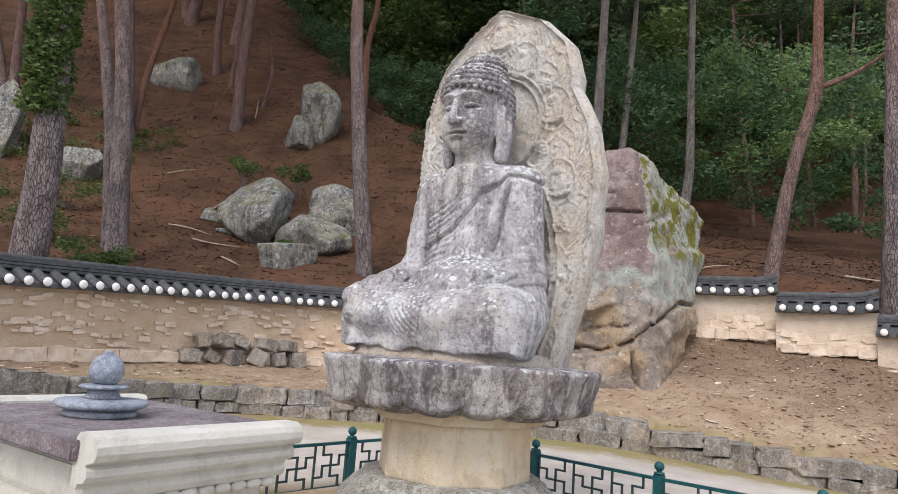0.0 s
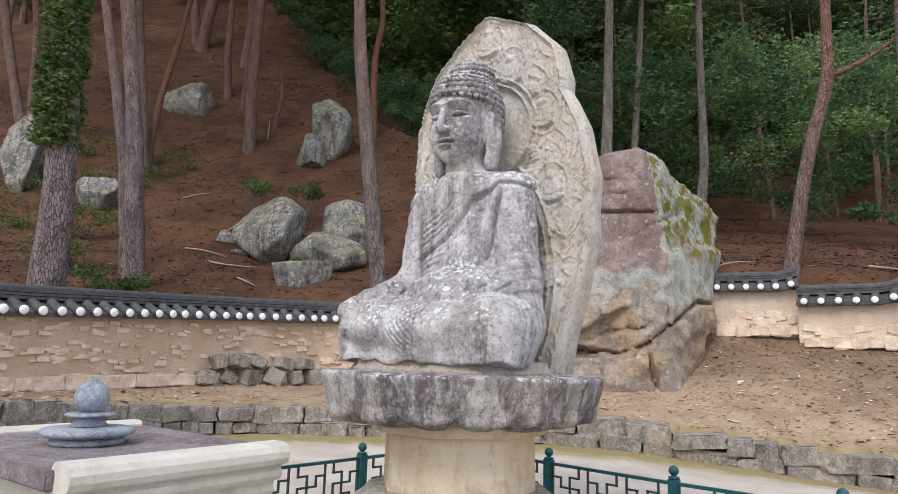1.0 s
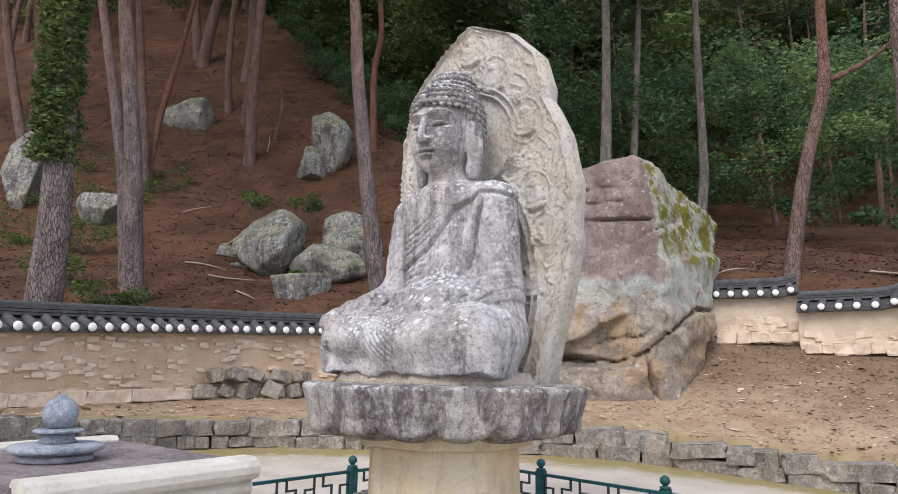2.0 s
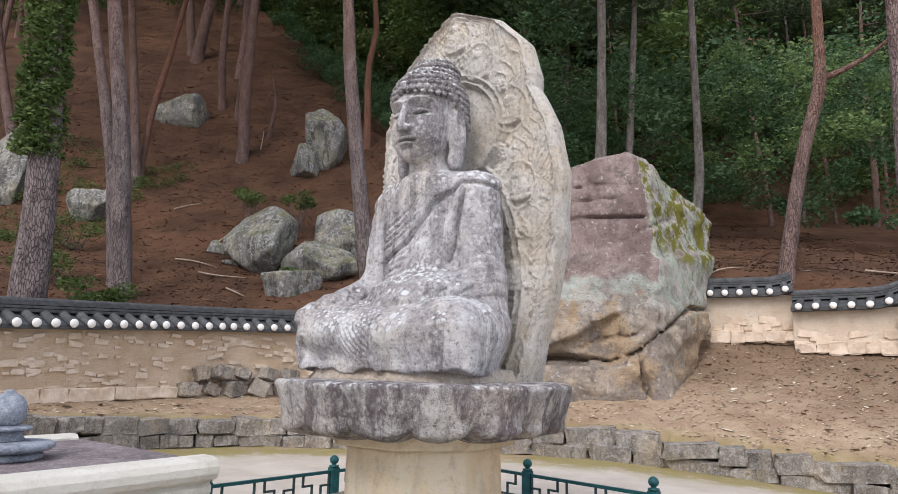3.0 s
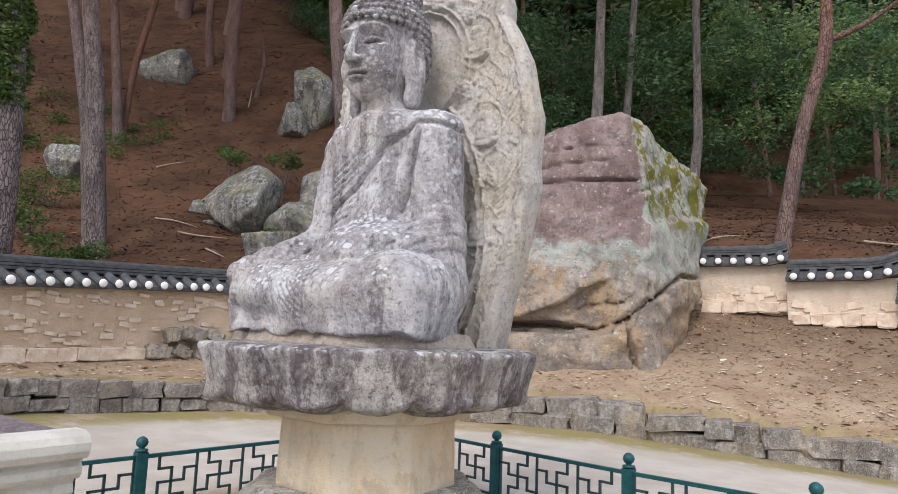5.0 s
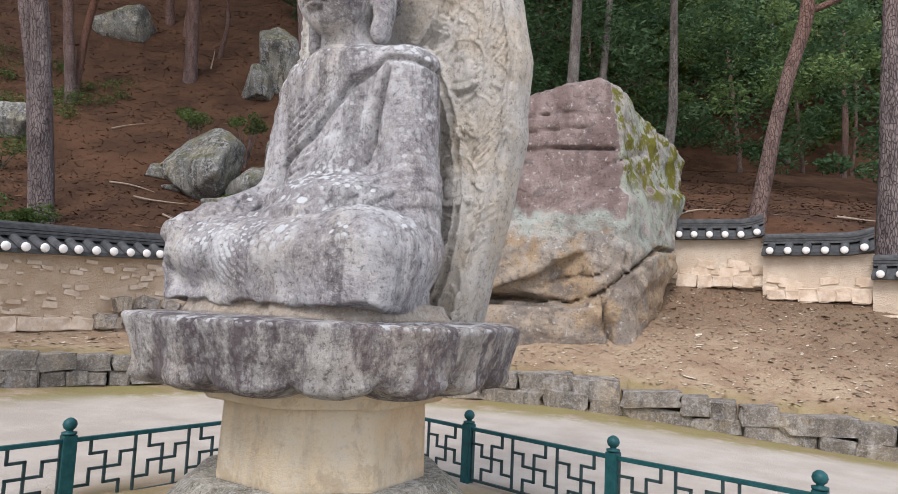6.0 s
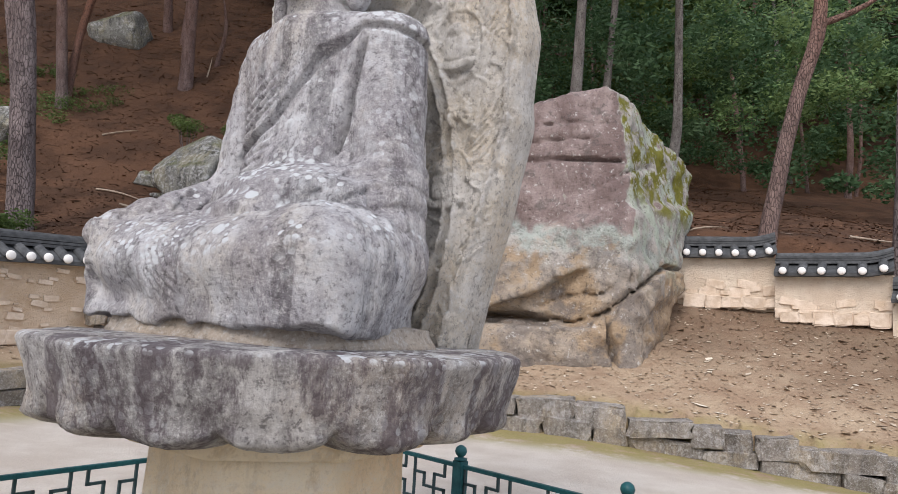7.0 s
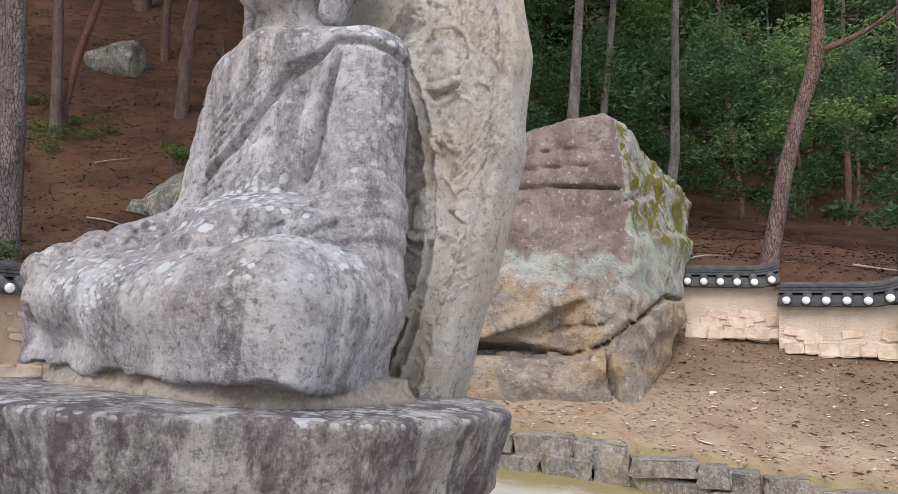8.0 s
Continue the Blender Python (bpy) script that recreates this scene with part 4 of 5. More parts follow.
# ---- walls: earth walls under tiled roofs ----
def wall_run(name, pts, base, eave, label, wall_mat, gap=0.275, lift=False, bottom=0.5):
    """An earth wall along points of the plan, with a roof of trough and cover tiles."""
    pts = np.array(pts, float)
    seg = np.hypot(*np.diff(pts, axis=0).T)
    run = np.concatenate([[0], np.cumsum(seg)])
    total = run[-1]

    def at(s):
        x, y = np.interp(s, run, pts[:, 0]), np.interp(s, run, pts[:, 1])
        e = 0.15
        dx = np.interp(s + e, run, pts[:, 0]) - np.interp(s - e, run, pts[:, 0])
        dy = np.interp(s + e, run, pts[:, 1]) - np.interp(s - e, run, pts[:, 1])
        r = math.hypot(dx, dy)
        return x, y, dx / r, dy / r

    def zs(s, row):
        return float(np.interp(s, run, row))
    wall = tagged(new(name), label, "wall", kind="structure")
    steps = max(8, int(total / 0.12))

    def sweep(profile, z_at, sub=1.0, s0=0.0, s1=None, rough=0.0):
        """Profile rows (outward distance, height above z_at), swept along the wall."""
        s1 = total if s1 is None else s1
        v, f = [], []
        k = len(profile)
        S, H = np.meshgrid(np.linspace(s0, s1, steps + 1), [h for o, h in profile], indexing="ij")
        N = rough * fbm(S * 3.0, H * 6.0, 0 * S, 3) if rough else 0 * S
        for i in range(steps + 1):
            s = s0 + (s1 - s0) * i / steps
            x, y, dx, dy = at(s)
            for j, (o, h) in enumerate(profile):
                w = N[i, j]
                v.append((x + dy * (o + w), y - dx * (o + w), z_at(s, o, h)))
        for i in range(steps):
            for j in range(k):
                b = (j + 1) % k
                f.append((i * k + j, i * k + b, (i + 1) * k + b, (i + 1) * k + j))
        f.append(tuple(reversed(range(k))))
        f.append(tuple(steps * k + j for j in range(k)))
        return mesh_of("sweep", v, f, False)

    def curl(s):
        return 0.10 * max(0, 1 - (total - s) / 0.5) ** 2 if lift else 0
    hs = [i / 9 for i in range(10)]
    body = [(0, h) for h in hs] + [(-0.42, 1), (-0.42, 0)]
    part("wall_body", sweep(body, lambda s, o, h: zs(s, base) - bottom + (zs(s, eave) + 0.02 - zs(s, base) + bottom) * h, rough=0.06), wall_mat, wall)
    roof = [(0.20, -0.02), (0.20, 0.04), (-0.15, 0.24), (-0.28, 0.24), (-0.62, 0.04), (-0.62, -0.02)]
    part("roof_bed", sweep(roof, lambda s, o, h: zs(s, eave) + h + curl(s)), TILE, wall, "dark roof tile bed")
    for i, (w, h0, h1) in enumerate(((0.18, 0.23, 0.275), (0.16, 0.285, 0.325), (0.14, 0.335, 0.375))):
        ridge = [(-0.21 + w, h0), (-0.21 + w, h1), (-0.21 - w, h1), (-0.21 - w, h0)]
        part("ridge_tile", sweep(ridge, lambda s, o, h: zs(s, eave) + h + curl(s)), TILE, wall)
    cap = [(-0.21 + 0.075 * math.cos(a), 0.375 + 0.075 * math.sin(a)) for a in np.linspace(0, math.pi, 7)]
    part("ridge_cap", sweep(cap, lambda s, o, h: zs(s, eave) + h + curl(s)), TILE, wall)
    # cover tiles, each with a lime plug at the eave
    n = int(total / gap)
    for i in range(n):
        s = (i + 0.5) * total / n
        x, y, dx, dy = at(s)
        turn = math.degrees(math.atan2(dy, dx))
        m = pose(x + dy * 0.245, y - dx * 0.245, zs(s, eave) + 0.045 + curl(s), 0, 0, turn)
        t = part("cover_tile", COVER, TILE, wall, m=m)
        part("lime_plug", PLUG, LIME, t, "white lime plaster plug")
        b = part("cover_tile", COVERBACK, TILE, wall, m=pose(x + dy * -0.66, y - dx * -0.66, zs(s, eave) + 0.045 + curl(s), 0, 0, turn + 180))
    return wall, at, zs, total


def half_pipe(length, r, rise, seg=7):
    """A cover tile from the eave at 0 inward along +y, rising."""
    v, f = [], []
    for y in (0, length):
        for i in range(seg):
            a = math.pi * i / (seg - 1)
            v.append((r * math.cos(a), y, r * math.sin(a) + rise * y / length))
    for i in range(seg - 1):
        f.append((i, i + 1, seg + i + 1, seg + i))
    f.append((0, seg, 2 * seg - 1, seg - 1))
    f.append(tuple(range(seg))[::-1])
    f.append(tuple(range(seg, 2 * seg)))
    return mesh_of("cover_tile", v, f, False)


COVER, COVERBACK = half_pipe(0.40, 0.078, 0.20), half_pipe(0.40, 0.078, 0.20)
pv, pf = lathe([(0.02, 0.0), (0.060, 0.002), (0.069, 0.012), (0.062, 0.032), (0.034, 0.046)], 12)
PLUG = mesh_of("lime_plug", [(x, -z, y + 0.022) for x, y, z in pv], [tuple(reversed(q)) for q in pf])

left_pts = WALL[1:9]
wall_left, wl_at, wl_z, wl_len = wall_run("wall_left", left_pts, WALLZ[1:9], [1.86, 1.91, 2.03, 2.09, 2.14, 2.2, 2.3, 2.5],
                                          "curving earth and stone wall under dark roof tiles", EARTH)
RIGHT_WALLS = []
for k, (a, b, ba, ea) in enumerate((((5.35, 15.2), (7.0, 14.6), 2.2, 3.13), ((6.86, 14.35), (8.42, 13.35), 1.95, 2.78), ((8.28, 13.2), (11.2, 10.8), 1.5, 2.33))):
    RIGHT_WALLS.append((*wall_run("wall_right_%d" % (k + 1), [a, ((a[0] + b[0]) / 2, (a[1] + b[1]) / 2), b], [ba] * 3, [ea] * 3, "stepped buff plaster wall under dark roof tiles", PLASTER, lift=True), ba))

# ---- fence round the statue ----
POSTZ, SPAN = 0.0, 1.33
bmp = bmesh.new()
box(bmp, (-0.042, -0.042, -0.05), (0.042, 0.042, 0.50), 0.004)
post_mesh = bm_mesh("post", bmp)
kv, kf = lathe([(0.02, 0.50), (0.048, 0.505), (0.048, 0.518), (0.022, 0.522), (0.022, 0.532), (0.038, 0.545), (0.046, 0.568), (0.038, 0.594), (0.018, 0.610), (0.004, 0.614)], 16)
knob_mesh = mesh_of("knob", kv, kf)


def bar(a, b, w=0.009):
    bm = bmesh.new()
    lo = [min(a[0], b[0]) - w, -w, min(a[1], b[1]) - w]
    hi = [max(a[0], b[0]) + w, w, max(a[1], b[1]) + w]
    return box(bm, lo, hi)


fence = tagged(new("fence"), "teal painted metal fence with angular fretwork panels", "fence")


def fence_post(x, y, turn):
    z = on_ground(x, y)
    p = part("post", post_mesh, PAINT, fence, "teal post with ball finial", pose(x, y, 0.0, 0, 0, turn))
    part("knob", knob_mesh, PAINT, p)
    return p



def fence_panel(a, b):
    """A metal lattice panel between two posts."""
    length = math.hypot(b[0] - a[0], b[1] - a[1]) - 0.09
    turn = math.degrees(math.atan2(b[1] - a[1], b[0] - a[0]))
    z0, z1, n = 0.05, 0.46, 3
    m = pose(a[0], a[1], 0.0, 0, 0, turn) @ pose(0.045, 0, 0)
    p = part("top_rail", box(bmesh.new(), (-0.01, -0.018, z1 - 0.012), (length + 0.01, 0.018, z1 + 0.016), 0.003), PAINT, fence, m=m)
    part("rail", box(bmesh.new(), (-0.01, -0.012, z0 - 0.01), (length + 0.01, 0.012, z0 + 0.01)), PAINTDARK, p)
    w, h = length / n, z1 - z0
    for i in range(n):
        if i:
            part("bar", bar((i * w, z0), (i * w, z1)), PAINTDARK, p)
        for path in (((0.75, 0), (0.75, 0.25), (0.5, 0.25), (0.5, 0.75), (0.25, 0.75), (0.25, 1)), ((0, 0.28), (0.25, 0.28), (0.25, 0.5), (0.75, 0.5), (0.75, 0.75), (1, 0.75))):
            for c, d in zip(path, path[1:]):
                part("bar", bar((i * w + c[0] * w, z1 - c[1] * h), (i * w + d[0] * w, z1 - d[1] * h)), PAINTDARK, p)
    part("bar", bar((0.0, z0), (0.0, z1)), PAINTDARK, p)
    part("bar", bar((length, z0), (length, z1)), PAINTDARK, p)
    return p


corner = (-0.03, 7.98)
left_row = [corner, (-0.912, 6.93), (-1.743, 5.90), (-2.58, 4.87), (-3.41, 3.84)]
right_row = [corner, (0.968, 7.07), (1.962, 6.176), (2.97, 5.365)]
for row in (left_row, right_row):
    for i, (px, py) in enumerate(row):
        if i or row is left_row:
            q = row[min(i + 1, len(row) - 1)]
            o = row[max(i - 1, 0)]
            fence_post(px, py, math.degrees(math.atan2(q[1] - o[1], q[0] - o[0])))
    for a, b in zip(row, row[1:]):
        fence_panel(a, b)
turn_row = [(2.97, 5.365), (2.14, 4.33)]
fence_panel(turn_row[1], turn_row[0])
fence_post(*turn_row[1], 51)

# ---- stone altar in front of the statue ----
altar = tagged(new("stone_altar"), "pale granite altar cabinet with a slate slab top", "altar")
altar.matrix_basis = pose(-1.51, 3.29, 0, 0, 0, -33.4)
HL, HF = 0.74, 0.50


def roll_profile(side):
    """A stepped, rounded cornice along the y axis at the side (+1 or -1)."""
    prof = [(0.0, 0.80), (0.03, 0.80), (0.05, 0.83), (0.04, 0.86), (0.05, 0.88), (0.085, 0.885), (0.10, 0.905), (0.10, 0.93), (0.085, 0.945), (0.10, 0.955), (0.135, 0.965), (0.15, 0.99), (0.15, 1.02), (0.135, 1.045), (0.10, 1.06), (0.02, 1.06), (0.0, 1.04)]
    v = [(side * (HL - 0.15 + o), s * HF, z) for s in (-1, 1) for o, z in prof]
    k = len(prof)
    f = [(j, (j + 1) % k, k + (j + 1) % k, k + j) for j in range(k)]
    f += [tuple(range(k)), tuple(range(k, 2 * k))]
    me = mesh_of("cornice", v, f, False)
    return me


part("body", box(bmesh.new(), (-HL + 0.20, -HF + 0.12, 0.0), (HL - 0.20, HF - 0.12, 0.90), 0.01), WHITESTONE, altar)
part("slab", box(bmesh.new(), (-HL + 0.12, -HF - 0.03, 0.955), (HL - 0.12, HF + 0.03, 1.03), 0.008), SLAB, altar, "dark purple-grey slate slab")
for s in (1, -1):
    bmc = bmesh.new()
    bmc.from_mesh(roll_profile(s))
    part("cornice", bmc, WHITESTONE, altar, "rounded pale stone cornice")
pv2, pf2 = lathe([(0.004, -0.5), (0.30, -0.40), (0.48, -0.15), (0.5, 0.1), (0.40, 0.36), (0.2, 0.47), (0.02, 0.5)], 12)
petal_mesh = mesh_of("petal", pv2, pf2)
for s in (1, -1):
    for i in range(11):
        part("petal", petal_mesh, WHITESTONE, altar, m=pose(s * (HL - 0.135), -HF + 0.07 + i * (2 * HF - 0.14) / 10, 0.775, 0, 0, 0) @ Matrix.Diagonal((0.05, 0.088, 0.05, 1)))
for s in (-1, 1):
    part("window_frame", box(bmesh.new(), (s * 0.24 - 0.20, -HF + 0.095, 0.08), (s * 0.24 + 0.20, -HF + 0.115, 0.70), 0.004), FRAME, altar, "grey metal frame")
    part("window_pane", box(bmesh.new(), (s * 0.24 - 0.16, -HF + 0.088, 0.12), (s * 0.24 + 0.16, -HF + 0.093, 0.66)), GLASS, altar, "dark glass pane")
part("cap_band", box(bmesh.new(), (-HL + 0.19, -HF + 0.06, 0.70), (HL - 0.19, HF - 0.06, 0.755), 0.006), WHITESTONE, altar)
finial = tagged(new("stone_finial"), "blue-grey stone jewel finial on stacked discs", "finial")
finial.matrix_basis = pose(-1.575, 3.227, 1.03)
for nm, prof in (("foot", [(0.14, 0.0), (0.160, 0.004), (0.160, 0.022), (0.125, 0.036)]), ("plate", [(0.12, 0.036), (0.185, 0.040), (0.205, 0.052), (0.203, 0.068), (0.19, 0.074), (0.10, 0.080)]),
                 ("neck", [(0.075, 0.080), (0.082, 0.084), (0.068, 0.105), (0.076, 0.125)]), ("disc", [(0.07, 0.125), (0.104, 0.128), (0.110, 0.136), (0.10, 0.143), (0.05, 0.147)]),
                 ("jewel", [(0.04, 0.146), (0.058, 0.155), (0.073, 0.185), (0.077, 0.215), (0.070, 0.248), (0.050, 0.275), (0.024, 0.288), (0.020, 0.298), (0.010, 0.304), (0.003, 0.306)])):
    part(nm, mesh_of(nm, *lathe(prof, 40)), BLUESTONE, finial)


# ---- low retaining wall of rough blocks ----
def block(seed, step=0.1):
    rng = np.random.RandomState(seed)
    bm = bmesh.new()
    bmesh.ops.create_cube(bm, size=1)
    bmesh.ops.bevel(bm, geom=bm.edges[:], offset=0.07, segments=1, affect="EDGES")
    bmesh.ops.subdivide_edges(bm, edges=bm.edges[:], cuts=1)
    for v in bm.verts:
        v.co += Vector(rng.uniform(-0.055, 0.055, 3))
    return bm_mesh("block", bm, False)


BLOCKS = [block(i) for i in range(14)]
PALEBLOCKS = [block(i + 40) for i in range(14)]
low_wall = tagged(new("low_wall"), "low retaining wall of rough grey stone blocks", "wall", kind="structure")
rng = random.Random(5)
lrun = np.concatenate([[0], np.cumsum(np.hypot(*np.diff(LOW, axis=0).T))])


def low_at(s):
    x, y = np.interp(s, lrun, LOW[:, 0]), np.interp(s, lrun, LOW[:, 1])
    x2, y2 = np.interp(s + 0.2, lrun, LOW[:, 0]), np.interp(s + 0.2, lrun, LOW[:, 1])
    return float(x), float(y), float(np.interp(s, lrun, LOWZ)), math.degrees(math.atan2(y2 - y, x2 - x))


for course in range(2):
    s = 1.0 + 0.3 * course
    while s < lrun[-1] - 3:
        w = rng.uniform(0.35, 0.95) if s > 9 else rng.uniform(0.25, 0.6)
        x, y, z, turn = low_at(s + w / 2)
        h = 0.21 + (0.05 if course else 0) + rng.uniform(-0.05, 0.06)
        m = pose(x, y + 0.02 + rng.uniform(-0.05, 0.05), z + (0.08 if course == 0 else 0.30), rng.uniform(-4, 4), rng.uniform(-4, 4), turn + rng.uniform(-5, 5)) @ Matrix.Diagonal((w * 0.98, 0.40, h * rng.uniform(0.98, 1.12), 1))
        part("stone", rng.choice(BLOCKS), WALLSTONE, low_wall, m=m)
        s += w


# ---- trees ----
def tube(path, radii, seg=10, wobble=0.08, seed=0):
    """A limb through points, with uneven girth."""
    rg = np.random.RandomState(seed)
    P = np.array(path, float)
    t = np.concatenate([[0], np.cumsum(np.linalg.norm(np.diff(P, axis=0), axis=1))])
    n = max(6, int(t[-1] / 0.35))
    tt = np.linspace(0, t[-1], n)
    C = np.stack([np.interp(tt, t, P[:, i]) for i in range(3)], 1)
    for _ in range(3):
        C[1:-1] = (C[:-2] + 2 * C[1:-1] + C[2:]) / 4
    R = np.interp(tt, t, radii)
    f = []
    D = np.concatenate([C[1:2] - C[:1], C[2:] - C[:-2], C[-1:] - C[-2:-1]])
    D /= np.linalg.norm(D, axis=1)[:, None]
    A = np.cross(D, (0.3, 1, 0.1))
    A /= np.linalg.norm(A, axis=1)[:, None]
    B = np.cross(D, A)
    th = (np.arange(seg) * 2 * math.pi / seg)[None, :]
    r = R[:, None] * (1 + wobble * 2 * (vnoise(np.cos(th) * 2 + seed, np.sin(th) * 2, tt[:, None] * 1.2) - 0.5))
    v = (C[:, None] + (r * np.cos(th))[..., None] * A[:, None] + (r * np.sin(th))[..., None] * B[:, None]).reshape(-1, 3).tolist()
    for i in range(n - 1):
        for k in range(seg):
            q = (k + 1) % seg
            f.append((i * seg + k, (i + 1) * seg + k, (i + 1) * seg + q, i * seg + q))
    f.append(tuple((n - 1) * seg + k for k in range(seg)))
    return v, f


def leaf_cloud(rg, centres, radii, per, size, flat=0.6, long=1.0):
    """Many small leaves in clumps, as points and quads."""
    C = np.repeat(np.array(centres), per, axis=0)
    R = np.repeat(np.array(radii), per)
    d = rg.randn(len(C), 3)
    d /= np.linalg.norm(d, axis=1)[:, None]
    p = C + d * (R * rg.uniform(0.25, 1.0, len(C)) ** 0.6)[:, None] * np.array([1, 1, flat])
    a = rg.randn(len(C), 3)
    a[:, 2] *= 0.5
    a /= np.linalg.norm(a, axis=1)[:, None]
    b = np.cross(a, rg.randn(len(C), 3))
    b /= np.linalg.norm(b, axis=1)[:, None]
    s = size * rg.uniform(0.6, 1.3, len(C))[:, None]
    v = np.stack([p - a * s * long, p + b * s * 0.45, p + a * s * long, p - b * s * 0.45], 1).reshape(-1, 3)
    return v, np.arange(len(v)).reshape(-1, 4)


def tree(path, radii, bark, label, crown=None, seed=0, limbs=(), name="pine_tree", leaf=None):
    """Trunk and limbs from points of the world; crown: (centres, radii, leaves a clump, leaf size)."""
    base = Vector(path[0])
    t = tagged(new(name), label, "tree", "trees of the wood")
    t.matrix_basis = Matrix.Translation(base)
    P = [tuple(np.array(p) - np.array(path[0])) for p in path]
    P0 = [(P[0][0], P[0][1], -0.5)] + P
    v, f = tube(P0, [radii[0] * 1.35] + list(radii[:1]) + list(radii[1:]), 12, 0.1, seed)
    part("trunk", mesh_of("trunk", v, f), bark, t)
    for i, (lp, lr) in enumerate(limbs):
        L = [tuple(np.array(p) - np.array(path[0])) for p in lp]
        part("limb", mesh_of("limb", *tube(L, lr, 7, 0.1, seed + i)), bark, t)
    if crown:
        c, r, per, size = crown
        cv, cf = leaf_cloud(np.random.RandomState(seed), np.array(c) - np.array(path[0]), r, per, size)
        part("crown", mesh_of("crown", cv, cf, False), leaf or NEEDLE, t)
    return t


def pine(x, y, top, r, bark=None, lean=(0, 0), seed=0, label="tall pine with scaly grey-brown bark", bend=0.15, crown_at=None, via=()):
    """A bare trunk that carries its crown high up; via: points through which it grows."""
    bark = bark or BARK
    z = on_ground(x, y)
    rg = np.random.RandomState(seed)
    n = 6
    path = []
    for i in range(n + 1):
        u = i / n
        path.append((x + lean[0] * u + bend * math.sin(3.1 * u + seed) * (u > 0), y + lean[1] * u + bend * math.cos(2.3 * u + seed) * (u > 0), z + (top - z) * u))
    if via:
        path = [(x, y, z)] + [(vx, y, vz) for vx, vz in via] + [(via[-1][0] + lean[0], y, top)]
    cz = crown_at or (z + (top - z) * 0.72)
    cs, rs, limbs = [], [], []
    for i in range(9):
        u = rg.uniform(0, 1)
        zz = cz + (top - cz) * u
        a = rg.uniform(0, 6.28)
        w = (1 - u) * 2.4 + 0.6
        ux = (zz - z) / (top - z)
        cx, cy = x + lean[0] * ux, y + lean[1] * ux
        tip = (cx + w * math.cos(a), cy + w * math.sin(a), zz + 0.5)
        limbs.append(([(cx, cy, zz), ((cx + tip[0]) / 2, (cy + tip[1]) / 2, zz + 0.15), tip], [r * 0.28, r * 0.18, 0.02]))
        for q in (0.6, 1.0):
            cs.append((cx + q * w * math.cos(a), cy + q * w * math.sin(a), zz + 0.5 * q))
            rs.append(rg.uniform(0.5, 0.95))
    if via:
        limbs = [([(lx + via[-1][0] - x, ly, lz) for lx, ly, lz in lp], lr) for lp, lr in limbs]
        cs = [(cx + via[-1][0] - x, cy, c3) for cx, cy, c3 in cs]
    girth = [float(np.interp((p[2] - z) / (top - z), [0, 0.2, 0.8, 1], [r, r * 0.84, r * 0.5, r * 0.2])) for p in path]
    return tree(path, girth, bark, label, (cs, rs, 260, 0.09), seed, limbs)


ivy_pine = pine(-8.17, 12.3, 17.0, 0.34, lean=(-0.7, 0), seed=1, label="thick pine trunk with plated bark and climbing ivy")
pine(-8.34, 15.84, 19.0, 0.27, lean=(-1.0, 0), seed=2, via=((-8.57, 4.82), (-8.79, 7.09), (-9.17, 9.48), (-9.46, 11.15)))
pine(-9.24, 17.04, 20.0, 0.19, lean=(-1.6, 0), seed=3, via=((-9.69, 6.68), (-10.25, 9.22), (-10.9, 11.9)))
pine(-13.16, 24.55, 23.0, 0.15, BARKRED, lean=(1.0, 0), seed=41, label="thin leaning orange-barked pine", via=((-12.9, 11.39), (-12.4, 13.62), (-11.92, 16.4)))
pine(-12.98, 24.1, 24.0, 0.20, lean=(-0.8, 0), seed=4, via=((-13.42, 11.7), (-14.06, 16.2)))
pine(-9.91, 26.68, 26.0, 0.27, lean=(0.2, 0), seed=5, via=((-10.0, 13.0), (-9.89, 17.6)))
pine(-11.57, 29.7, 27.0, 0.12, lean=(0.5, 0), seed=6, via=((-11.38, 17.0), (-11.18, 19.5)))
pine(-2.48, 17.26, 20.0, 0.235, BARK, lean=(-0.8, 0), seed=7, label="slender leaning pine with grey base and reddish upper bark", via=((-2.86, 5.93), (-3.28, 9.24), (-3.49, 11.88)))
pine(-4.93, 28.47, 25.0, 0.18, BARKRED, lean=(-0.3, 0), seed=8, label="kinked pine with orange-red bark", via=((-5.04, 15.3), (-4.70, 16.6), (-4.86, 18.6)))
pine(-16.08, 22.49, 22.0, 0.21, lean=(-1.2, 0), seed=12, via=((-16.96, 9.47), (-17.83, 12.45), (-18.48, 15.3)))
pine(-17.77, 24.21, 24.0, 0.20, lean=(-0.6, 0), seed=11, via=((-18.14, 14.29), (-18.59, 16.3)))
pine(-16.61, 35.49, 34.0, 0.36, lean=(0.8, 0), seed=10, via=((-16.32, 21.2), (-16.0, 23.1)))
pine(-17.35, 36.35, 34.0, 0.30, lean=(-0.5, 0), seed=9, via=((-17.6, 21.6), (-17.87, 23.6)))
sapling = [(-9.51, 28.43, on_ground(-9.51, 28.43)), (-9.3, 28.43, 12.5), (-9.16, 28.43, 13.2), (-9.36, 28.43, 14.0), (-9.54, 28.43, 14.9)]
tree(sapling, [0.10, 0.09, 0.075, 0.05, 0.02], BARK, "thin dead sapling on the slope", seed=42)
pine(4.5, 24.0, 23.0, 0.24, BARKPALE, lean=(0.4, 0), seed=13, label="slim tree with smooth pale bark")
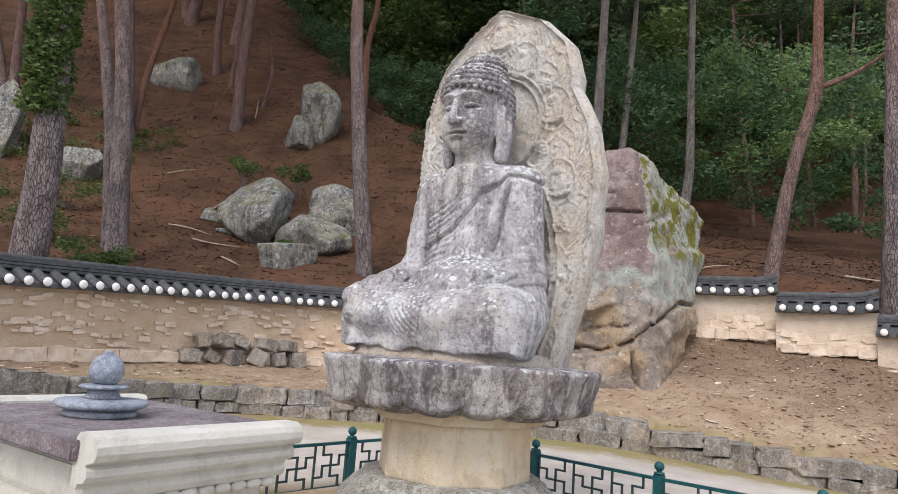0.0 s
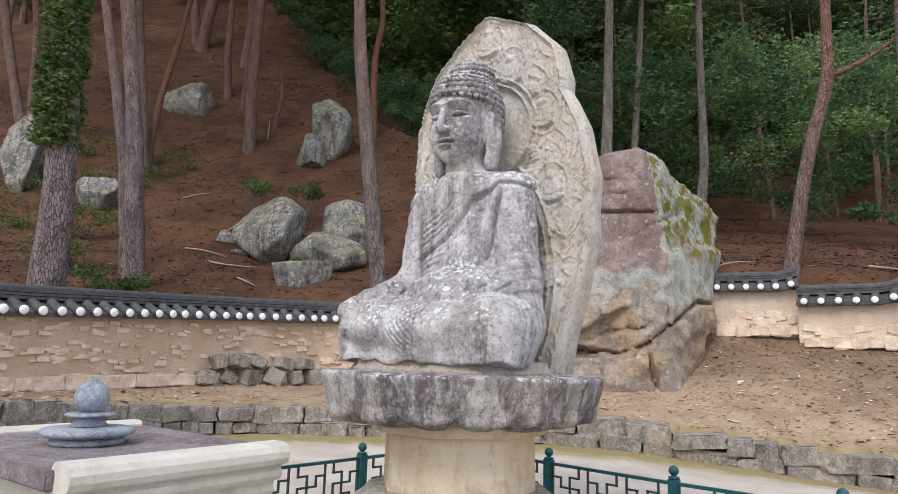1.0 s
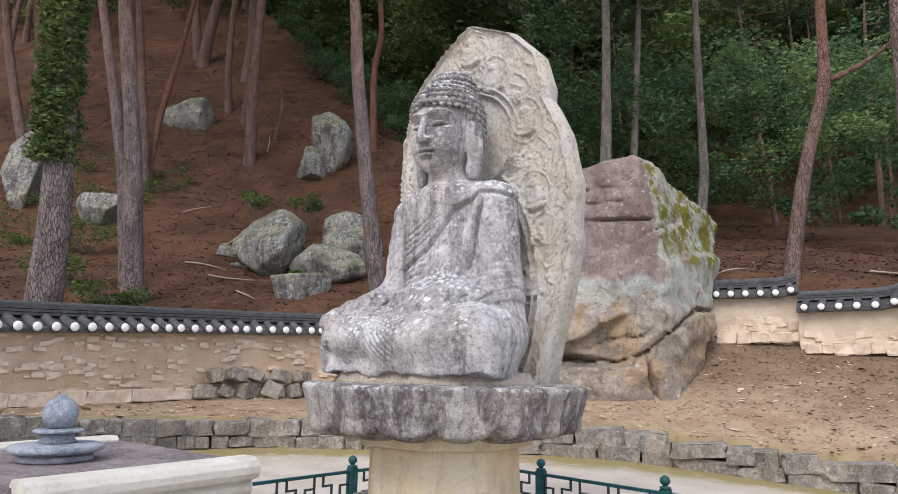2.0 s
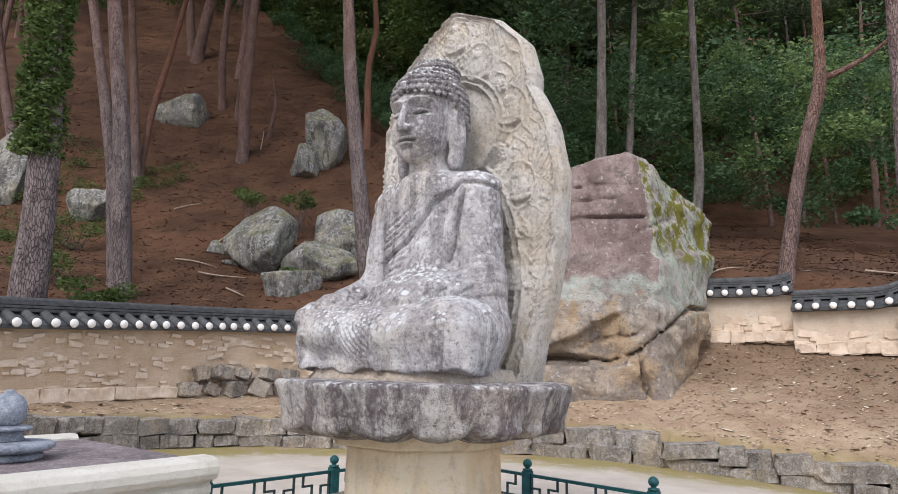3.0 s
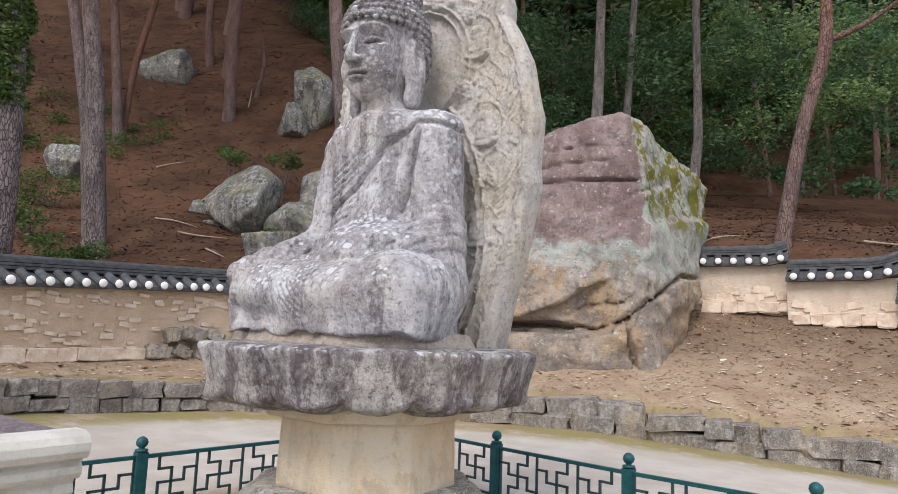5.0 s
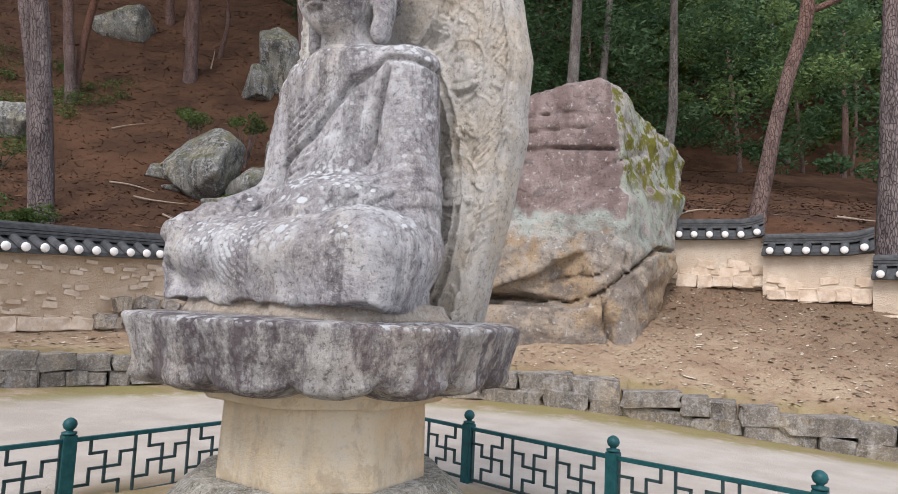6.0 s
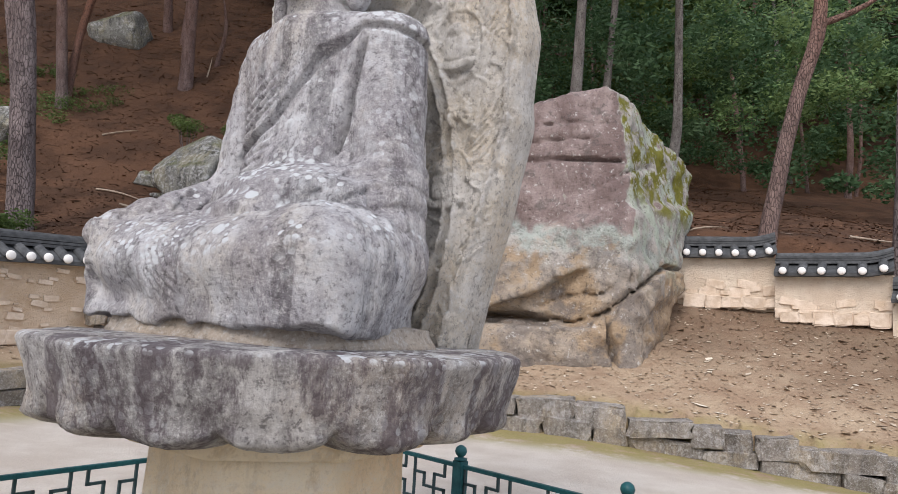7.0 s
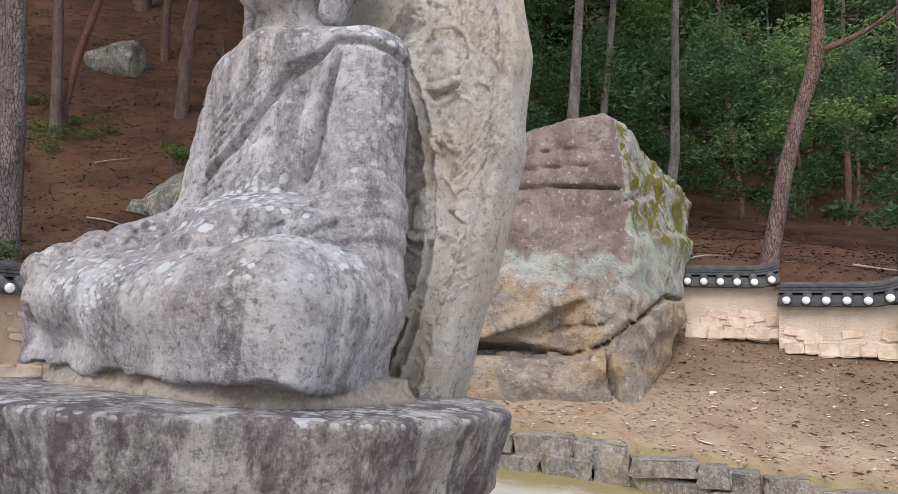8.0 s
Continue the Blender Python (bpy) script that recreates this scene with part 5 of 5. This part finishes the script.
pine(5.75, 26.0, 24.0, 0.17, BARKPALE, lean=(1.4, 0), seed=14)
pine(8.6, 26.0, 24.0, 0.20, BARKPALE, lean=(0.9, 0), seed=15, bend=0.35)


def forked_pine():
    z = on_ground(7.78, 16.6)
    path = [(7.76, 16.6, z), (7.97, 16.6, 4.9), (8.21, 16.6, 6.08), (8.53, 16.6, 7.43), (8.98, 16.6, 8.66), (9.03, 16.6, 9.94), (9.05, 16.6, 11.24), (9.2, 16.6, 15.0), (9.3, 16.6, 18.0)]
    limb = [(8.93, 16.6, 8.9), (9.6, 16.5, 9.1), (10.2, 16.4, 9.5), (11.0, 16.4, 10.2), (12.0, 16.3, 11.4)]
    tree(path, [0.20, 0.175, 0.165, 0.16, 0.165, 0.13, 0.12, 0.09, 0.04], BARKRED, "leaning red pine with one long bare side branch", ([(9.2, 16.6, 15), (8.6, 16.9, 16), (9.9, 16.3, 16.5), (9.3, 16.8, 17.8), (12, 16.3, 11.8)], [1.1, 1.0, 1.0, 0.9, 0.6], 420, 0.09), 21, [(limb, [0.09, 0.07, 0.05, 0.04, 0.02])])


forked_pine()
pine(9.75, 15.0, 19.0, 0.23, lean=(0.8, 0), seed=16)

# trees and bushes of the wood behind
rgw = np.random.RandomState(33)
for i in range(26):
    x, y = rgw.uniform(-4, 30), rgw.uniform(34, 52)
    pine(x, y, on_ground(x, y) + rgw.uniform(12, 18), rgw.uniform(0.09, 0.20), BARK if i % 3 else BARKPALE, (rgw.uniform(-1.5, 1.5), 0), 100 + i, "slender tree in the dark wood behind", 0.3, None)


def thicket(name, n, xs, ys, zs, rad, per, size, leaf, seed, label, keep=None):
    """Dense leaves of the far wood, in clumps over the ground."""
    rg = np.random.RandomState(seed)
    cs, rs = [], []
    while len(cs) < n:
        x, y = rg.uniform(*xs), rg.uniform(*ys)
        if keep and not keep(x, y):
            continue
        cs.append((x, y, on_ground(x, y) + rg.uniform(*zs)))
        rs.append(rg.uniform(*rad))
    v, f = leaf_cloud(rg, cs, rs, per, size)
    ob = part(name, mesh_of(name, v, f, False), leaf)
    return tagged(ob, label, "woodland", kind="stuff")


thicket("undergrowth", 240, (1.5, 32), (25, 40), (1.0, 9.5), (0.6, 1.9), 260, 0.12, SHRUB, 4, "dark evergreen undergrowth of the wood", lambda x, y: y > 24 + 0.1 * abs(x - 12))
thicket("far_woods", 760, (-24, 46), (40, 62), (0.5, 20), (1.3, 2.8), 240, 0.26, LEAF, 5, "dense dark green wood on the far hillside")
thicket("far_woods", 260, (-14, 3), (34, 46), (1, 15), (0.9, 1.9), 240, 0.17, LEAF, 6, "dark green leaves beyond the crest of the hill", lambda x, y: (x + 1.7) * 0.694 + (y - 28) * 0.72 > 3)


# mostly unseen leaves added overhead, to keep skylight off the hill and wood
thicket("pine_canopy", 330, (-30, 9), (19, 54), (10.5, 15), (1.4, 2.6), 80, 0.28, NEEDLE, 15, "pine canopy added mostly above the view to shade the wood")


thicket("light_undergrowth", 40, (10, 16), (23, 30), (3.5, 8.5), (0.5, 1.2), 240, 0.09, LIGHTLEAF, 16, "light green broad-leaved branches at the edge of the wood")
thicket("crest_brush", 110, (-13, 3), (20, 38), (0.2, 3.2), (0.4, 1.1), 170, 0.09, SHRUB, 18, "dark brush along the crest of the slope", lambda x, y: -1.0 < (x + 1.7) * 0.694 + (y - 28) * 0.72 < 3.0)
thicket("hill_moss", 60, (-18, -11.5), (19, 26), (0.0, 0.25), (0.3, 0.8), 160, 0.05, IVY, 17, "low green creepers on the shaded slope")


# ---- ivy on the thick trunk ----
rgi = np.random.RandomState(9)
ivy_z = rgi.uniform(5.4, 11.5, 420)
ivy_a = rgi.normal(-0.9, 0.9, 420)
ivy_c = [(-8.17 - 0.7 * (z - 2.7) / 14.3 + 0.33 * math.cos(a) - 0.02, 12.3 + 0.33 * math.sin(a), z) for z, a in zip(ivy_z, ivy_a)]
iv, jf = leaf_cloud(rgi, ivy_c, [0.19] * 420, 44, 0.062)
tagged(part("ivy", mesh_of("ivy", iv, jf, False), IVY), "green ivy climbing a thick pine trunk", "ivy", kind="stuff")


# ---- litter: dry leaves, needles and twigs ----
def litter(name, n, xs, ys, keep, size, mat, label, seed, long=1.0, lift=0.35):
    rg = np.random.RandomState(seed)
    x, y = rg.uniform(*xs, n * 4), rg.uniform(*ys, n * 4)
    d1, _ = along(LOW, LOWZ, x, y)
    d2, _ = along(WALL, WALLZ, x, y)
    ok = keep(x, y, d1, d2)
    x, y = x[ok][:n], y[ok][:n]
    z = height(x, y) + 0.012
    a = rg.uniform(0, 6.283, len(x))
    s = size * rg.lognormal(0, 0.45, len(x))
    p = np.stack([x, y, z], 1)
    u = np.stack([np.cos(a), np.sin(a), rg.normal(0, lift, len(x))], 1) * (s * long)[:, None]
    w = np.stack([-np.sin(a), np.cos(a), rg.normal(0, lift, len(x))], 1) * (s * 0.5)[:, None]
    v = np.stack([p - u, p + w, p + u, p - w], 1).reshape(-1, 3)
    ob = part(name, mesh_of(name, v, np.arange(len(v)).reshape(-1, 4), False), mat)
    return tagged(ob, label, "leaf litter", kind="stuff")


def litter_material(name, c0, c1):
    n = Nodes(name, 0.9)
    return n.done(n.mix(n.random(True), c0, c1))


PALELITTER = litter_material("dry_leaf", (0.34, 0.25, 0.17), (0.74, 0.66, 0.54))
BROWNLITTER = litter_material("dead_needle", (0.07, 0.035, 0.02), (0.30, 0.165, 0.095))
EARTHLITTER = litter_material("earth_crumb", (0.29, 0.205, 0.14), (0.50, 0.39, 0.28))
TWIG = litter_material("twig", (0.10, 0.07, 0.05), (0.42, 0.34, 0.27))
litter("dry_leaves", 9000, (-8, 14), (7, 16), lambda x, y, d1, d2: (d1 > 0.2) & (d2 < 0), 0.026, PALELITTER, "pale dry leaves and chips on the earth slope", 1, 1.0, 0.16)
litter("dark_crumbs", 16000, (-8, 14), (7, 16), lambda x, y, d1, d2: (d1 > 0.2) & (d2 < 0), 0.011, EARTHLITTER, "brown crumbs of earth and needles on the slope", 2, 1.0, 0.15)
litter("dead_needles", 75000, (-24, 16), (10, 42), lambda x, y, d1, d2: d2 > 0.3, 0.030, BROWNLITTER, "brown dead pine needles on the hillside", 3, 1.3, 0.18)
litter("twigs", 900, (-18, 16), (10, 30), lambda x, y, d1, d2: d2 > 0.5, 0.035, TWIG, "fallen twigs on the hillside", 4, 7.0, 0.12)

# ---- stones set in the earth walls ----
rw = random.Random(12)


def wall_stones(wall, at, zs, base, eave, n, total, mat, size=(0.07, 0.2), tall=0.45, low=0.12, span=(0, 1)):
    for i in range(n):
        s = rw.uniform(span[0] * total, span[1] * total)
        x, y, dx, dy = at(s)
        z0, z1 = zs(s, base) + low, zs(s, eave) - 0.06
        w = rw.uniform(*size)
        part("stone", rw.choice(PALEBLOCKS), mat, wall, m=pose(x + dy * 0.0, y - dx * 0.0, z0 + (z1 - z0) * rw.random(), rw.uniform(-6, 6), rw.uniform(-10, 10), math.degrees(math.atan2(dy, dx))) @ Matrix.Diagonal((w, 0.055 + 0.03 * rw.random(), w * rw.uniform(0.3, tall), 1)))


def footing(wall, at, zs, base, total, mat, h=0.17, w=(0.22, 0.5)):
    s = 0.1
    while s < total - 0.1:
        k = rw.uniform(*w)
        x, y, dx, dy = at(s + k / 2)
        part("stone", rw.choice(PALEBLOCKS), mat, wall, m=pose(x + dy * 0.05, y - dx * 0.05, zs(s, base) + 0.06, rw.uniform(-5, 5), rw.uniform(-4, 4), math.degrees(math.atan2(dy, dx))) @ Matrix.Diagonal((k, 0.22, h * rw.uniform(0.8, 1.3), 1)))
        s += k


wall_stones(wall_left, wl_at, wl_z, WALLZ[1:9], [1.86, 1.91, 2.03, 2.09, 2.14, 2.2, 2.3, 2.5], 290, wl_len, PALEROCK, size=(0.06, 0.24), span=(0.05, 0.72))
footing(wall_left, wl_at, wl_z, WALLZ[1:9], wl_len * 0.75, PALEROCK, 0.2)
for wall, at, zs, total, ba in RIGHT_WALLS:
    footing(wall, at, zs, [ba] * 3, total, PALEROCK, 0.22, (0.2, 0.45))
    wall_stones(wall, at, zs, [ba] * 3, [ba + 0.5] * 3, 16, total, PALEROCK, (0.14, 0.34), 0.6, 0.1)
# a darker patch of piled stones at the wall's foot
for i in range(11):
    px, row = -4.75 + 0.31 * (i % 6) + 0.14 * (i // 6) + rw.uniform(-0.06, 0.06), i // 6
    py = float(np.interp(px, WALL[2:7, 0], WALL[2:7, 1])) - 0.28
    st = part("stone", rw.choice(BLOCKS), WALLSTONE, m=pose(px, py, on_ground(px, py) + 0.12 + 0.27 * row, rw.uniform(-14, 14), rw.uniform(-25, 25), 40 + rw.uniform(-30, 30)) @ Matrix.Diagonal((rw.uniform(0.2, 0.4), 0.30, rw.uniform(0.18, 0.32), 1)))
    tagged(st, "dark field stone piled at the foot of the wall", "stone", "stones piled by the wall")

# ---- shrubs, ferns and upper trees of the left hillside ----
def shrub(x, y, r, seed, label="low green shrub among brown needles", up=0.3):
    rg = np.random.RandomState(seed)
    z = on_ground(x, y)
    t = tagged(new("shrub"), label, "shrub", "shrubs on the hillside")
    t.matrix_basis = pose(x, y, z)
    cs, stems = [], []
    for i in range(9):
        c = (rg.uniform(-r, r), rg.uniform(-r, r) * 0.7, up + rg.uniform(0, r * 0.8))
        cs.append(c)
        part("stem", mesh_of("stem", *tube([(0, 0, -0.1), (c[0] * 0.5, c[1] * 0.5, c[2] * 0.6), c], [0.018, 0.012, 0.005], 5, 0.1, seed + i)), BARK, t)
    v, f = leaf_cloud(rg, cs, [0.35 * r + 0.1] * 9, 110, 0.05)
    part("leaves", mesh_of("leaves", v, f, False), IVY, t)
    return t


shrub(-7.3, 21.3, 0.55, 60, up=1.35)
shrub(-5.9, 21.8, 0.45, 61, up=1.25)
shrub(-8.0, 14.2, 0.6, 62)
shrub(-7.6, 13.6, 0.4, 63)
shrub(-10.2, 16.2, 0.8, 64)
shrub(-4.9, 18.3, 0.28, 65, "dark ivy on a pale rock", 0.25)
shrub(-12.0, 19.5, 0.9, 66)
rgu = np.random.RandomState(71)
for i in range(9):
    x, y = rgu.uniform(-34, -11), rgu.uniform(30, 46)
    pine(x, y, on_ground(x, y) + rgu.uniform(11, 16), rgu.uniform(0.16, 0.30), BARK, (rgu.uniform(-1, 1), 0), 300 + i, "pine high on the needle-strewn slope", 0.25)
thicket("hill_brush", 120, (-34, -8), (36, 50), (0.3, 5), (0.7, 1.6), 200, 0.14, LEAF, 8, "dark brush below the trees at the top of the slope", lambda x, y: y > 40 or x < -18)


def fallen_branch(x, y, length, turn, seed):
    rg = np.random.RandomState(seed)
    pts, a = [], math.radians(turn)
    for i in range(6):
        px, py = x + length * i / 5 * math.cos(a) + rg.uniform(-0.05, 0.05), y + length * i / 5 * math.sin(a) + rg.uniform(-0.05, 0.05)
        pts.append((px, py, on_ground(px, py) + 0.03 + rg.uniform(0, 0.06)))
    ob = part("fallen_branch", mesh_of("fallen_branch", *tube(pts, [0.03, 0.028, 0.024, 0.02, 0.014, 0.006], 6, 0.15, seed)), BRANCH)
    return tagged(ob, "pale dry branch lying on brown needles", "branch", "fallen branches")


BRANCH = plain("dry_wood", (0.30, 0.23, 0.17), (0.45, 0.37, 0.29), 14, 0.9)
for i, (bx, by, bl, bt) in enumerate(((-8.2, 20.8, 1.5, 75), (-8.9, 19.6, 1.6, -20), (-7.6, 18.4, 1.3, 10), (-9.4, 27.5, 1.8, 110), (-10.6, 22.5, 1.1, 30), (-6.4, 17.4, 0.9, -35), (5.9, 17.2, 1.6, 20), (6.4, 17.8, 1.9, 160), (9.9, 17.0, 1.4, 5))):
    fallen_branch(bx, by, bl, bt, 500 + i)
